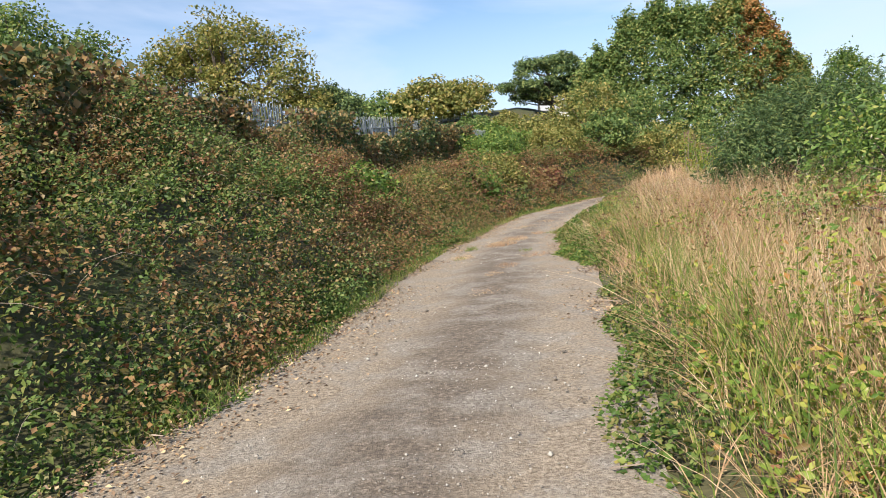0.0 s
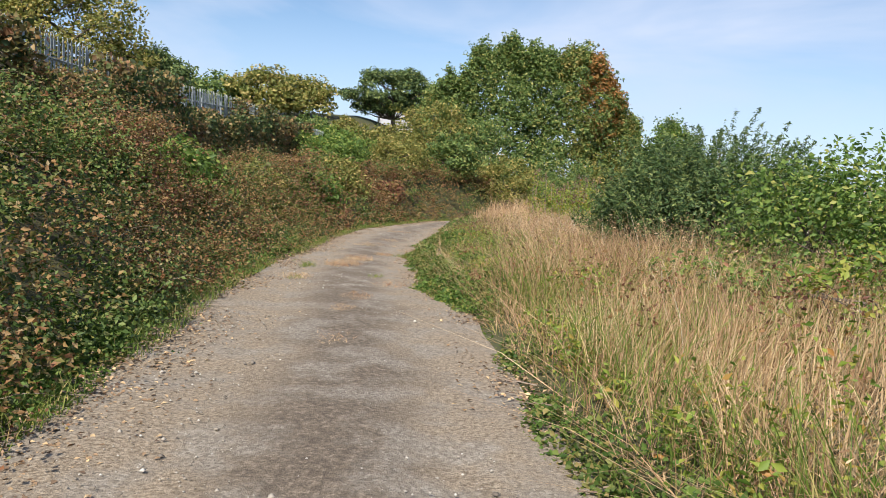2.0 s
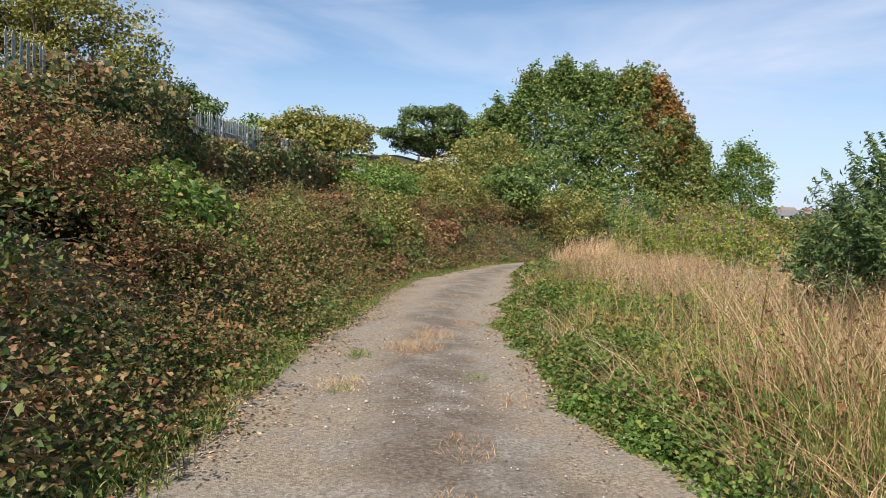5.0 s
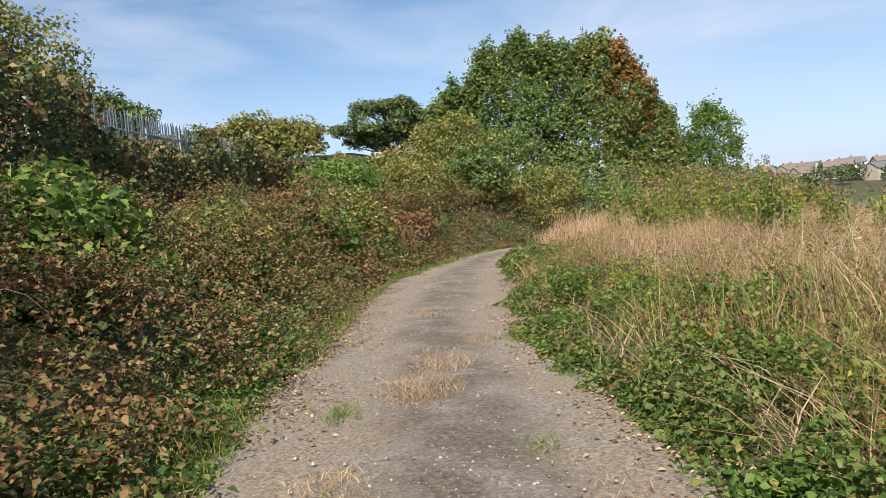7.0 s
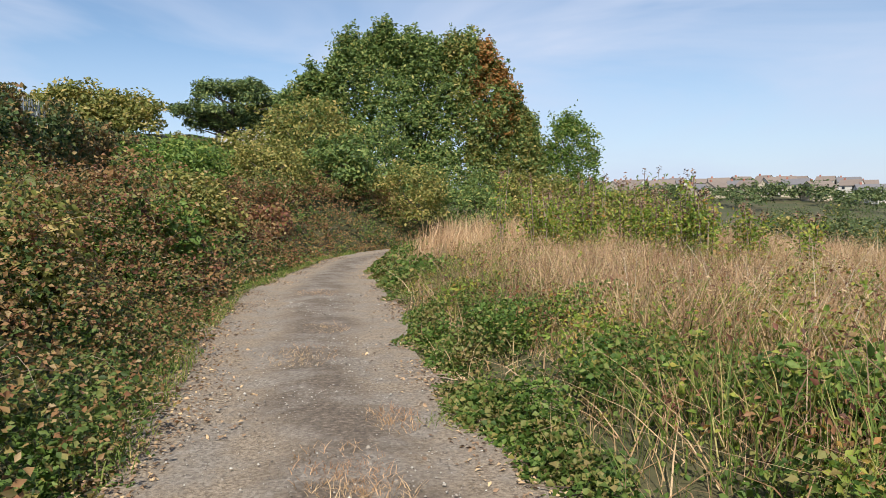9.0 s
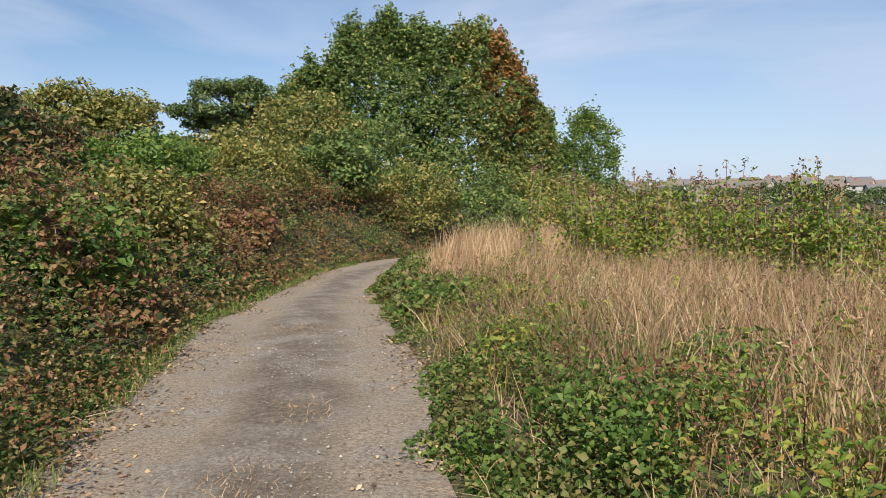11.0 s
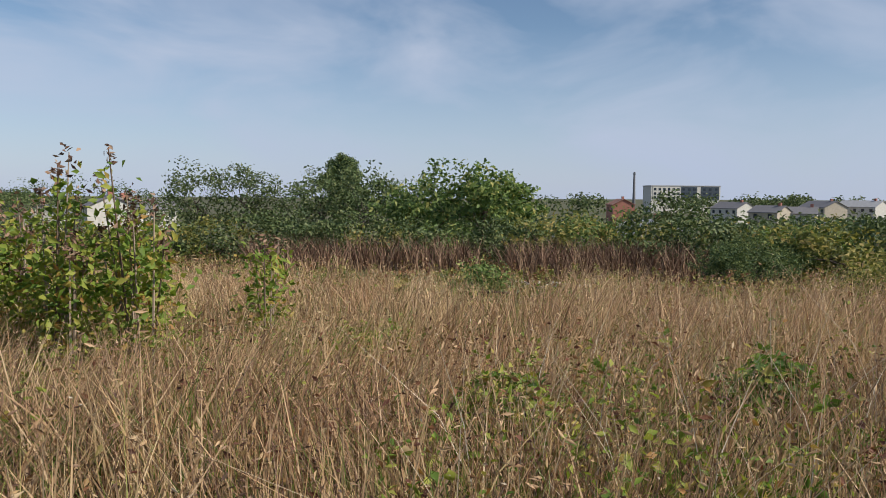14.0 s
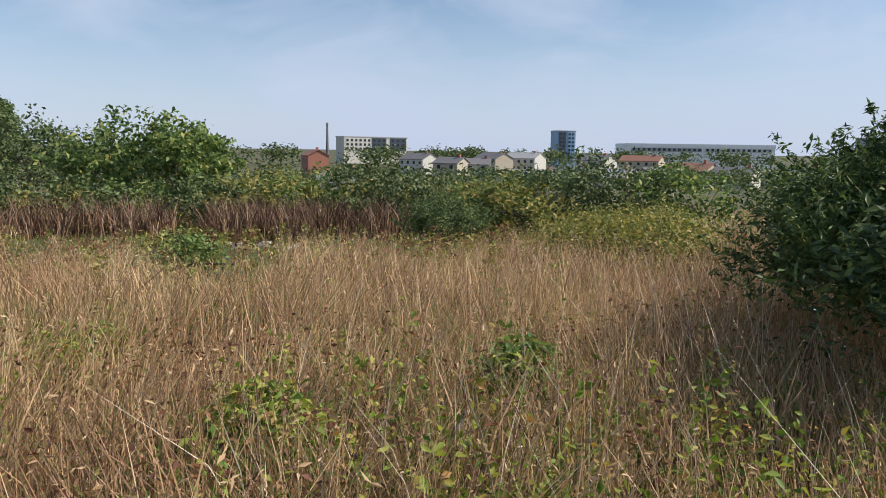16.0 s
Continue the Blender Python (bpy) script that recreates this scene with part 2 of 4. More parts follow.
M_BOULDER = rough_material("pale_stone", [(0.3, (0.38, 0.34, 0.28)), (0.7, (0.60, 0.56, 0.48))], 5)

# ---- mesh tools ----
rng = np.random.default_rng(7)


def np_mesh(name, verts, faces, mat, parent=None, smooth=False):
    verts, faces = np.asarray(verts, np.float32), np.asarray(faces, np.int32)
    me = bpy.data.meshes.new(name)
    k = faces.shape[1]
    me.vertices.add(len(verts))
    me.vertices.foreach_set("co", verts.ravel())
    me.loops.add(faces.size)
    me.loops.foreach_set("vertex_index", faces.ravel())
    me.polygons.add(len(faces))
    me.polygons.foreach_set("loop_start", np.arange(0, faces.size, k, dtype=np.int32))
    me.polygons.foreach_set("loop_total", np.full(len(faces), k, np.int32))
    if smooth:
        me.polygons.foreach_set("use_smooth", np.ones(len(faces), bool))
    me.update(calc_edges=True)
    me.materials.append(mat)
    ob = new(name, me)
    if parent:
        ob.parent = parent
    return ob


def part(name, bm, mat, parent=None, label=""):
    me = bpy.data.meshes.new(name)
    bm.to_mesh(me)
    bm.free()
    me.materials.append(mat)
    ob = new(name, me)
    if parent:
        ob.parent = parent
    return tagged(ob, label)


def lattice(ix, iy, seed):
    h = (ix.astype(np.int64) * 374761393 + iy.astype(np.int64) * 668265263 + seed * 1442695041) & 0x7FFFFFFF
    h = ((h ^ (h >> 13)) * 1274126177) & 0x7FFFFFFF
    return ((h ^ (h >> 16)) & 0xFFFF) / 65535.0


def vnoise(x, y, seed=0):
    x, y = np.asarray(x, float), np.asarray(y, float)
    ix, iy = np.floor(x), np.floor(y)
    fx, fy = x - ix, y - iy
    fx, fy = fx * fx * (3 - 2 * fx), fy * fy * (3 - 2 * fy)
    a, b = lattice(ix, iy, seed), lattice(ix + 1, iy, seed)
    c, d = lattice(ix, iy + 1, seed), lattice(ix + 1, iy + 1, seed)
    return (a * (1 - fx) + b * fx) * (1 - fy) + (c * (1 - fx) + d * fx) * fy


def unit(v):
    return v / np.maximum(np.linalg.norm(v, axis=1, keepdims=True), 1e-9)


def leaf_arrays(c, size, up=0.6, wide=0.62, out=None):
    """Folded pointed leaves at c (n x 3), of the given lengths, facing up by so much, or along out."""
    n = len(c)
    d = unit(rng.normal(size=(n, 3)) * (1, 1, 0.6))
    nrm = rng.normal(size=(n, 3)) * 0.75 + (0, 0, up)
    if out is not None:
        nrm = nrm + out * 0.6
    nrm = unit(nrm)
    d = unit(d - nrm * np.sum(d * nrm, 1, keepdims=True))
    s = np.cross(nrm, d)
    L = np.broadcast_to(np.asarray(size, float), (n,))[:, None]
    base, tip = c - d * L * 0.5, c + d * L * 0.5
    mid = c - d * L * rng.uniform(-0.12, 0.14, (n, 1))
    a, b = mid + s * L * wide * 0.5 + nrm * L * wide * 0.28, mid - s * L * wide * 0.5 + nrm * L * wide * 0.28
    v = np.stack([base, a, tip, b], 1).reshape(-1, 3)
    i = np.arange(n)[:, None] * 4
    f = np.stack([i + (0, 1, 2), i + (0, 2, 3)], 1).reshape(-1, 3)
    return v, f


def blade_arrays(root, height, lean, width, curl=0.35):
    """Bent grass blades: root n x 3, height n, lean n x 2 (metres at the tip), width n."""
    n = len(root)
    a = rng.uniform(0, 6.283, n)
    side = np.stack([np.cos(a), np.sin(a), np.zeros(n)], 1) * (width[:, None] * 0.5)
    l3 = np.concatenate([lean, np.zeros((n, 1))], 1)
    up = np.zeros((n, 3))
    up[:, 2] = height
    mid = root + up * 0.55 + l3 * curl
    tip = root + up + l3
    v = np.stack([root - side, root + side, mid - side * 0.8, mid + side * 0.8, tip], 1).reshape(-1, 3)
    i = np.arange(n)[:, None] * 5
    f = np.stack([i + (0, 1, 3), i + (0, 3, 2), i + (2, 3, 4)], 1).reshape(-1, 3)
    return v, f


def tube(bm, pts, radii, sides=6):
    """A tapered branch along pts, closed at the tip."""
    rings = []
    for k, p in enumerate(pts):
        q = pts[min(k + 1, len(pts) - 1)] - pts[max(k - 1, 0)]
        rot = q.to_track_quat("Z", "Y").to_matrix()
        rings.append([bm.verts.new(p + rot @ Vector((math.cos(6.2832 * j / sides) * radii[k], math.sin(6.2832 * j / sides) * radii[k], 0))) for j in range(sides)])
    for a, b in zip(rings, rings[1:]):
        for j in range(sides):
            bm.faces.new((a[j], a[(j + 1) % sides], b[(j + 1) % sides], b[j]))
    bm.faces.new(rings[-1])


def box(bm, x0, x1, y0, y1, z0, z1):
    v = [bm.verts.new((x, y, z)) for z in (z0, z1) for y in (y0, y1) for x in (x0, x1)]
    for q in ((0, 2, 3, 1), (4, 5, 7, 6), (0, 1, 5, 4), (1, 3, 7, 5), (3, 2, 6, 7), (2, 0, 4, 6)):
        bm.faces.new([v[k] for k in q])


def sm(v, a, b):
    t = np.clip((v - a) / (b - a), 0, 1)
    return t * t * (3 - 2 * t)


# ---- the lie of the land ----
LY, LX = [-30, 0, 4.5, 7.5, 11.5, 14, 16.5, 20, 25, 28, 31, 33, 37, 42, 60], [-2.9, -2.9, -2.6, -2.68, -3.0, -3.05, -2.9, -2.8, -2.5, -1.7, -0.95, -0.5, 1.3, 5.2, 27]
RY, RX = [-30, 0, 5, 8, 10.2, 12.5, 15.5, 19, 21, 24.8, 28, 32.5, 36, 42, 60], [0.3, 0.2, 0.2, 0.08, -0.08, -0.5, -0.72, -0.68, -0.25, 0.05, 0.35, 1.4, 3.4, 10, 33]


def edge_l(y):
    return np.interp(y, LY, LX) + 0.22 * (vnoise(np.asarray(y) * 1.3, 3.1, 5) - 0.5)


def edge_r(y):
    return np.interp(y, RY, RX) + 0.22 * (vnoise(np.asarray(y) * 1.1, 9.4, 6) - 0.5)


def land(x, y):
    x, y = np.asarray(x, float), np.asarray(y, float)
    l, r = np.interp(y, LY, LX), np.interp(y, RY, RX)
    near = 1 - sm(y, 40, 60)
    crest = 0.95 + 0.05 * np.clip(y - 15, 0, 25) + 0.75 * (1 - sm(y, 12, 17))
    bank = crest * sm(l - x, 0.35, 3.6) * near + (crest + 0.5) * sm(-x, 0, 10) * (1 - near)
    right = 0.10 * sm(x - r, 0.1, 1.0) - 1.15 * sm(x, 3, 24) - 0.9 * sm(x, 20, 60) - 6.0 * sm(x, 60, 170)
    right = np.where(x > r, right, 0)
    bd, far = np.degrees(np.arctan2(x, np.maximum(y - 19, 1e-3))), np.hypot(x, y - 19)
    hill = 19.0 * sm(far, 170, 440) * sm(bd, 6, 20) * (1 - sm(bd, 40, 58)) * (y > 19)
    north = 8.5 * sm(y, 62, 108) * (1 - sm(x, -2, 26)) + hill
    lump = 0.10 * (vnoise(x * 0.8, y * 0.8, 2) - 0.5) * sm(np.maximum(l - x, x - r), 0.2, 1.2)
    return bank + right + north + lump - 0.02


def spread(lo, hi, fine, step, far):
    inner = np.arange(lo, hi + 1e-6, fine)
    out, s, v = [], step, hi
    while v < far:
        v += s
        s *= 1.35
        out.append(v)
    back, s, v = [], step, lo
    while v > -far:
        v -= s
        s *= 1.35
        back.append(v)
    return np.array(back[::-1] + list(inner) + out)


gx, gy = spread(-10, 12, 0.25, 0.6, 4500), spread(-8, 45, 0.3, 0.6, 4500)
X, Y = np.meshgrid(gx, gy)
Z = land(X, Y)
nx, ny = len(gx), len(gy)
i = (np.arange(ny - 1)[:, None] * nx + np.arange(nx - 1)[None, :]).ravel()
ground = np_mesh("ground", np.stack([X, Y, Z], 2).reshape(-1, 3), np.stack([i, i + 1, i + nx + 1, i + nx], 1), M_GROUND, smooth=True)
tagged(ground, "uneven brown and green meadow ground", "ground", kind="structure")

ry = np.arange(-25, 48, 0.12)
cols = 25
rl, rr = edge_l(ry), edge_r(ry)
u = np.linspace(0, 1, cols)
RXX = rl[:, None] + (rr - rl)[:, None] * u[None, :]
RYY = np.repeat(ry[:, None], cols, 1)
RZZ = 0.012 + 0.035 * np.sin(np.pi * u)[None, :] + 0.018 * (vnoise(RXX * 2.2, RYY * 1.4, 8) - 0.5) - 0.02 * np.exp(-((u[None, :] - 0.28) / 0.1) ** 2) - 0.02 * np.exp(-((u[None, :] - 0.76) / 0.1) ** 2)
i = (np.arange(len(ry) - 1)[:, None] * cols + np.arange(cols - 1)[None, :]).ravel()
road = np_mesh("road", np.stack([RXX, RYY, RZZ], 2).reshape(-1, 3), np.stack([i, i + 1, i + cols + 1, i + cols], 1), M_ROAD, smooth=True)
att = road.data.attributes.new("across", "FLOAT", "POINT")
att.data.foreach_set("value", np.repeat((np.exp(-((u - 0.55) / 0.22) ** 2))[None, :], len(ry), 0).astype(np.float32).ravel())
tagged(road, "pale gravel track with a darker worn middle", "road", kind="structure")

# ---- bramble bank ----
def bank_top(x, y):
    l = np.interp(y, LY, LX)
    inn = l - x
    tall = (0.25 + 0.75 * sm(inn, 0.2, 1.6)) * (1 - (0.10 + 0.6 * sm(y, 12, 16)) * sm(inn, 1.9, 3.4))
    fade = 1 - 0.3 * sm(y, 13, 18) * sm(inn, 1.0, 2.5)
    hum = 1.25 * vnoise(x * 0.6, y * 0.6, 11) ** 1.7 + 1.25 * vnoise(x * 1.5, y * 1.5, 12) ** 1.8 + 0.42 * vnoise(x * 3.6, y * 3.6, 13)
    return land(x, y) + tall * fade * (0.05 + hum) * sm(inn, -0.15, 0.5)


def thicket(count, y0, y1, size):
    """Leaves that fill the surface of the bank."""
    y = rng.uniform(y0, y1, count)
    inn = 6.2 * rng.uniform(0, 1, count) ** 0.9 - 0.15
    x = np.interp(y, LY, LX) - inn
    z = bank_top(x, y) - np.abs(rng.normal(0, 0.14, count)) - 0.02
    c = np.stack([x, y, np.maximum(z, land(x, y) + 0.02)], 1)
    return leaf_arrays(c, size * rng.uniform(0.6, 1.35, count), 0.5, 0.6, np.tile((0.35, -0.3, 0.5), (count, 1)))


def sprays(count, y0, y1, length, size, per):
    """Arching bramble shoots with leaves in pairs along them, hanging over the face of the bank."""
    y = rng.uniform(y0, y1, count)
    inn = 6.0 * rng.uniform(0, 1, count) ** 0.95
    x = np.interp(y, LY, LX) - inn - 0.1
    foot = np.stack([x, y, bank_top(x, y) - 0.1], 1)
    a = rng.normal(-0.2, 1.2, count)
    d = np.stack([np.cos(a), np.sin(a), np.zeros(count)], 1)
    L = length * rng.uniform(0.45, 1.35, count)
    h = L * rng.uniform(0.2, 0.95, count)
    t = (np.arange(per) + rng.uniform(0.1, 0.9, (count, per))) / per
    c = foot[:, None, :] + d[:, None, :] * (L[:, None] * t)[:, :, None] + rng.normal(0, 0.028, (count, per, 3))
    c[:, :, 2] += h[:, None] * (2.3 * t - 1.8 * t * t)
    c = c.reshape(-1, 3)
    c[:, 2] = np.maximum(c[:, 2], land(c[:, 0], c[:, 1]) + 0.02)
    own = np.repeat(rng.uniform(0.7, 1.4, count), per)
    return leaf_arrays(c, size * own * rng.uniform(0.7, 1.25, len(c)) * (1.12 - 0.4 * t.ravel()), 0.75, 0.6, np.tile((0.15, -0.35, 0.45), (len(c), 1)))


def join(*vf):
    vs, fs, k = [], [], 0
    for v, f in vf:
        vs.append(v)
        fs.append(f + k)
        k += len(v)
    return np.concatenate(vs), np.concatenate(fs)


bramble = np_mesh("bramble_thicket", *join(thicket(38000, -1, 11, 0.056), sprays(6600, -1, 11.3, 0.48, 0.048, 16)), M_BRAMBLE)
tagged(bramble, "dense green bramble thicket with rust-red patches on a bank", "bramble", kind="stuff")
rusty = np_mesh("bramble_thicket", *join(thicket(33000, 11, 22, 0.056), sprays(6100, 10.7, 22, 0.48, 0.048, 16), thicket(26000, 22, 42, 0.095), sprays(3600, 22, 42, 0.6, 0.082, 14)), M_BRAMBLE_TURNED)
tagged(rusty, "bramble thicket turned rust-brown and olive for autumn", "bramble", kind="stuff")


# ---- grass on the verge and field ----
def off_road(x, y):
    return x - np.interp(y, RY, RX)


def meadow(count, x0, x1, y0, y1, hmin, hmax, width, keep=None, lean=0.22, edge=1.6, heads=0.0, patch=0.0):
    count, width, heads = int(count * 0.62), width * 1.2, heads * 0.6
    x, y = rng.uniform(x0, x1, count), rng.uniform(y0, y1, count)
    d = off_road(x, y)
    ok = (d > 0.1) & (rng.uniform(0, 1, count) < 0.12 + 0.88 * sm(d, 0.2, edge))
    if patch:
        ok &= vnoise(x * 0.55, y * 0.55, 41) + rng.normal(0, 0.08, count) > patch
    if keep is not None:
        ok &= keep(x, y)
    x, y, d = x[ok], y[ok], d[ok]
    n = len(x)
    clump = 0.6 * vnoise(x * 0.9, y * 0.9, 21) + 0.4 * vnoise(x * 2.6, y * 2.6, 22)
    h = (hmin + (hmax - hmin) * rng.uniform(0, 1, n)) * (0.45 + 0.95 * clump) * (0.40 + 0.60 * sm(d, 0.1, edge))
    a = 6.283 * vnoise(x * 0.35, y * 0.35, 23) * 1.3
    ln = (rng.normal(0, 1, (n, 2)) * (lean * (0.8 + 1.3 * vnoise(x * 1.3, y * 1.3, 24)))[:, None] + np.stack([np.cos(a), np.sin(a)], 1) * 0.15 + (0.04, -0.05)) * h[:, None]
    root = np.stack([x, y, land(x, y) - 0.02], 1)
    out = [blade_arrays(root, h, ln, width * rng.uniform(0.6, 1.4, n))]
    if heads:
        q = np.flatnonzero(rng.uniform(0, 1, n) < heads)
        tip = root[q] + np.concatenate([ln[q], h[q][:, None]], 1)
        stem = unit(np.concatenate([ln[q] * 0.9, h[q][:, None] * 0.45], 1))
        for k in range(2):
            c = tip - stem * (0.035 * k) + rng.normal(0, 0.006, tip.shape)
            out.append(leaf_arrays(c, width * 4.0 * rng.uniform(0.7, 1.4, len(q)), 0.3, 0.26))
    return join(*out)


def clearing(x, y):
    """The short green turf in the field."""
    return (((x - 21) / 9.0) ** 2 + ((y - 19) / 9) ** 2) > 1 + 1.6 * (vnoise(x * 0.5, y * 0.5, 44) - 0.5)


straw = np_mesh("dry_meadow_grass", *join(meadow(50000, -1, 5, 1, 12, 0.35, 0.9, 0.0046, heads=0.45, edge=1.1, lean=0.19, patch=0.3), meadow(16000, -1, 2.5, 1, 13, 0.2, 0.5, 0.006, edge=0.3, lean=0.8), meadow(108000, -1, 7, 11, 34, 0.32, 0.92, 0.0046, heads=0.45, edge=3.3, lean=0.18), meadow(12000, -1, 3.5, 12, 34, 0.15, 0.45, 0.007, edge=0.3, lean=0.8), meadow(40000, -1, 4, 0, 30, 0.05, 0.2, 0.006, lambda x, y: off_road(x, y) < 2.2, edge=0.12, lean=1.2), meadow(26000, 0, 14, 28, 43, 0.8, 1.3, 0.014), meadow(70000, 1, 15, 9, 30, 0.4, 0.9, 0.0095, clearing, heads=0.3, lean=0.2),
                meadow(50000, 8, 36, -6, 50, 0.3, 0.75, 0.024, clearing)), M_STRAW)
tagged(straw, "tall dry straw-coloured meadow grass gone to seed", "grass", kind="stuff")
turf = np_mesh("green_grass", *join(meadow(42000, 0, 8, 10, 30, 0.3, 0.75, 0.006, patch=0.44, edge=1.2, heads=0.1), meadow(24000, 0, 4, 1, 11, 0.3, 0.75, 0.006, patch=0.46, edge=0.6), meadow(26000, -1, 6, 1, 33, 0.2, 0.6, 0.008, patch=0.5, edge=0.5), meadow(60000, -1, 5, 0, 36, 0.10, 0.34, 0.006, lambda x, y: off_road(x, y) < 1.5, edge=0.15, lean=0.45), meadow(60000, 9, 36, 4, 36, 0.06, 0.24, 0.018, lambda x, y: ~clearing(x, y) | (x > 30))), M_GRASS)
tagged(turf, "short green grass tufts among the straw", "grass", kind="stuff")
tall = np_mesh("tall_grass_stems", *join(meadow(520, 1.2, 5, 14.5, 19.5, 0.95, 1.35, 0.0036, heads=1.0, lean=0.26), meadow(500, 1, 6, 3, 14, 0.9, 1.25, 0.0036, heads=1.0, lean=0.3)), M_PALESTEM)
tagged(tall, "tall bleached grass stems with nodding seed heads", "grass", kind="stuff")
stalks = np_mesh("dead_weed_stalks", *join(meadow(20000, 0, 9, 8, 30, 0.4, 0.85, 0.006, heads=0.9, patch=0.50, lean=0.22), meadow(9000, 0, 4.5, 17, 27, 0.4, 0.75, 0.006, heads=0.9, patch=0.42, lean=0.35, edge=0.7)), M_DEAD)
tagged(stalks, "dead brown dock and weed stalks in the grass", "weeds", kind="stuff")


def low_leaves(count, y0, y1, wide, size, tall=0.5, cut=0.52):
    y = rng.uniform(y0, y1, count)
    inn = np.abs(rng.normal(0, wide, count))
    x = np.interp(y, RY, RX) + inn - 0.05
    hum = vnoise(x * 1.6, y * 1.6, 31)
    x = x - 0.3 * vnoise(y * 1.4, 4.4, 35) * (inn < 0.6)
    lush = sm(hum + 0.3 * vnoise(x * 5, y * 5, 33), cut - 0.22, cut + 0.25)
    ok = rng.uniform(0, 1, count) < 0.06 + lush
    x, y, inn, hum = x[ok], y[ok], inn[ok], lush[ok]
    n = len(x)
    z = land(x, y) + tall * (0.1 + 1.1 * rng.uniform(0, 1, n)) * sm(inn, -0.15, 0.7) * (0.12 + 0.9 * hum)
    return leaf_arrays(np.stack([x, y, z], 1), size * rng.uniform(0.6, 1.4, n), 0.9, 0.78)


verge = np_mesh("verge_nettles", *join(low_leaves(17000, 0, 12.5, 0.32, 0.036, 0.24, 0.62), low_leaves(40000, 11, 19, 0.8, 0.042, 0.30, 0.50), low_leaves(27000, 17.5, 27, 1.1, 0.042, 0.30, 0.62), low_leaves(12000, 24, 38, 0.5, 0.08, 0.4)), M_LOW)
tagged(verge, "low bright green nettles and bramble shoots along the track", "weeds", kind="stuff")


def field_weeds(count, x0, x1, y0, y1, hmin, hmax, size, per, thick=0.42, seed=45, gap=0.3):
    """Leafy weeds that stand singly or in drifts among the grass, leaves in whorls up each stem."""
    x, y = rng.uniform(x0, x1, count), rng.uniform(y0, y1, count)
    ok = (off_road(x, y) > gap) & (vnoise(x * 0.7, y * 0.7, seed) + rng.normal(0, 0.07, count) > thick)
    x, y = x[ok], y[ok]
    n = len(x)
    h = rng.uniform(hmin, hmax, n) * (0.5 + 0.5 * sm(off_road(x, y), 0.2, 1.4))
    t = rng.uniform(0.12, 1, (n, per))
    wide = 0.13 * (1.15 - 0.75 * t) * (0.6 + h[:, None])
    a = rng.uniform(0, 6.283, (n, per))
    ln = rng.normal(0, 0.14, (n, 2))
    c = np.stack([x[:, None] + ln[:, :1] * t * h[:, None] + np.cos(a) * wide, y[:, None] + ln[:, 1:] * t * h[:, None] + np.sin(a) * wide, land(x, y)[:, None] + h[:, None] * t], 2).reshape(-1, 3)
    return leaf_arrays(c, size * rng.uniform(0.6, 1.35, len(c)), 0.7, 0.5)


tagged(np_mesh("meadow_weeds", *join(field_weeds(1500, 0, 5, 1, 12.5, 0.3, 0.75, 0.052, 30, 0.42), field_weeds(1900, 0, 6, 12, 27, 0.25, 0.62, 0.048, 28, 0.43, 46), field_weeds(600, 2, 14, 10, 30, 0.35, 0.7, 0.07, 22, 0.6, 47)), M_WEED), "yellow-green leafy weeds scattered among the dry grass", "weeds", kind="stuff")
tagged(np_mesh("field_docks", *join(field_weeds(900, 0, 5, 2, 13, 0.3, 0.8, 0.05, 26, 0.5, 48), field_weeds(1100, 0, 6, 13, 27, 0.3, 0.7, 0.045, 26, 0.52, 49), field_weeds(1500, 10, 32, 6, 36, 0.3, 0.8, 0.11, 16, 0.48, 50)), M_RUST), "rust-brown dock and bramble growth in the grass", "weeds", kind="stuff")
tagged(np_mesh("field_scrub", *field_weeds(2200, 9, 34, 4, 36, 0.25, 0.7, 0.12, 18, 0.45, 52), M_OLIVE), "low olive scrub on the rough turf of the field", "weeds", kind="stuff")


def left_verge(count):
    y = rng.uniform(-2, 36, count)
    inn = np.abs(rng.normal(0, 0.32, count))
    x = np.interp(y, LY, LX) - inn + 0.16
    ok = vnoise(x * 1.1, y * 1.1, 36) + rng.normal(0, 0.1, count) > 0.4
    x, y, inn = x[ok], y[ok], inn[ok]
    n = len(x)
    h = rng.uniform(0.04, 0.19, n)
    return blade_arrays(np.stack([x, y, land(x, y)], 1), h, rng.normal(0, 0.5, (n, 2)) * h[:, None], np.full(n, 0.008))


def foot_leaves(count):
    y = rng.uniform(-1, 34, count)
    inn = np.abs(rng.normal(0, 0.6, count))
    x = np.interp(y, LY, LX) - inn + 0.30 * vnoise(y * 1.2, 7.7, 37)
    lush = vnoise(x * 1.5, y * 1.5, 38)
    ok = rng.uniform(0, 1, count) < 0.15 + sm(lush, 0.35, 0.65)
    x, y, inn, lush = x[ok], y[ok], inn[ok], lush[ok]
    n = len(x)
    z = land(x, y) + 0.03 + 0.5 * rng.uniform(0, 1, n) * sm(inn, 0.0, 1.0) * (0.3 + lush)
    return leaf_arrays(np.stack([x, y, z], 1), 0.05 * rng.uniform(0.6, 1.4, n), 0.8, 0.75)


tagged(np_mesh("ground_ivy", *foot_leaves(46000), M_LOW), "bright low ground ivy and nettles at the foot of the bank", "weeds", kind="stuff")
tagged(np_mesh("verge_grass", *left_verge(15000), M_GRASS), "fresh green grass at the foot of the bank", "grass", kind="stuff")


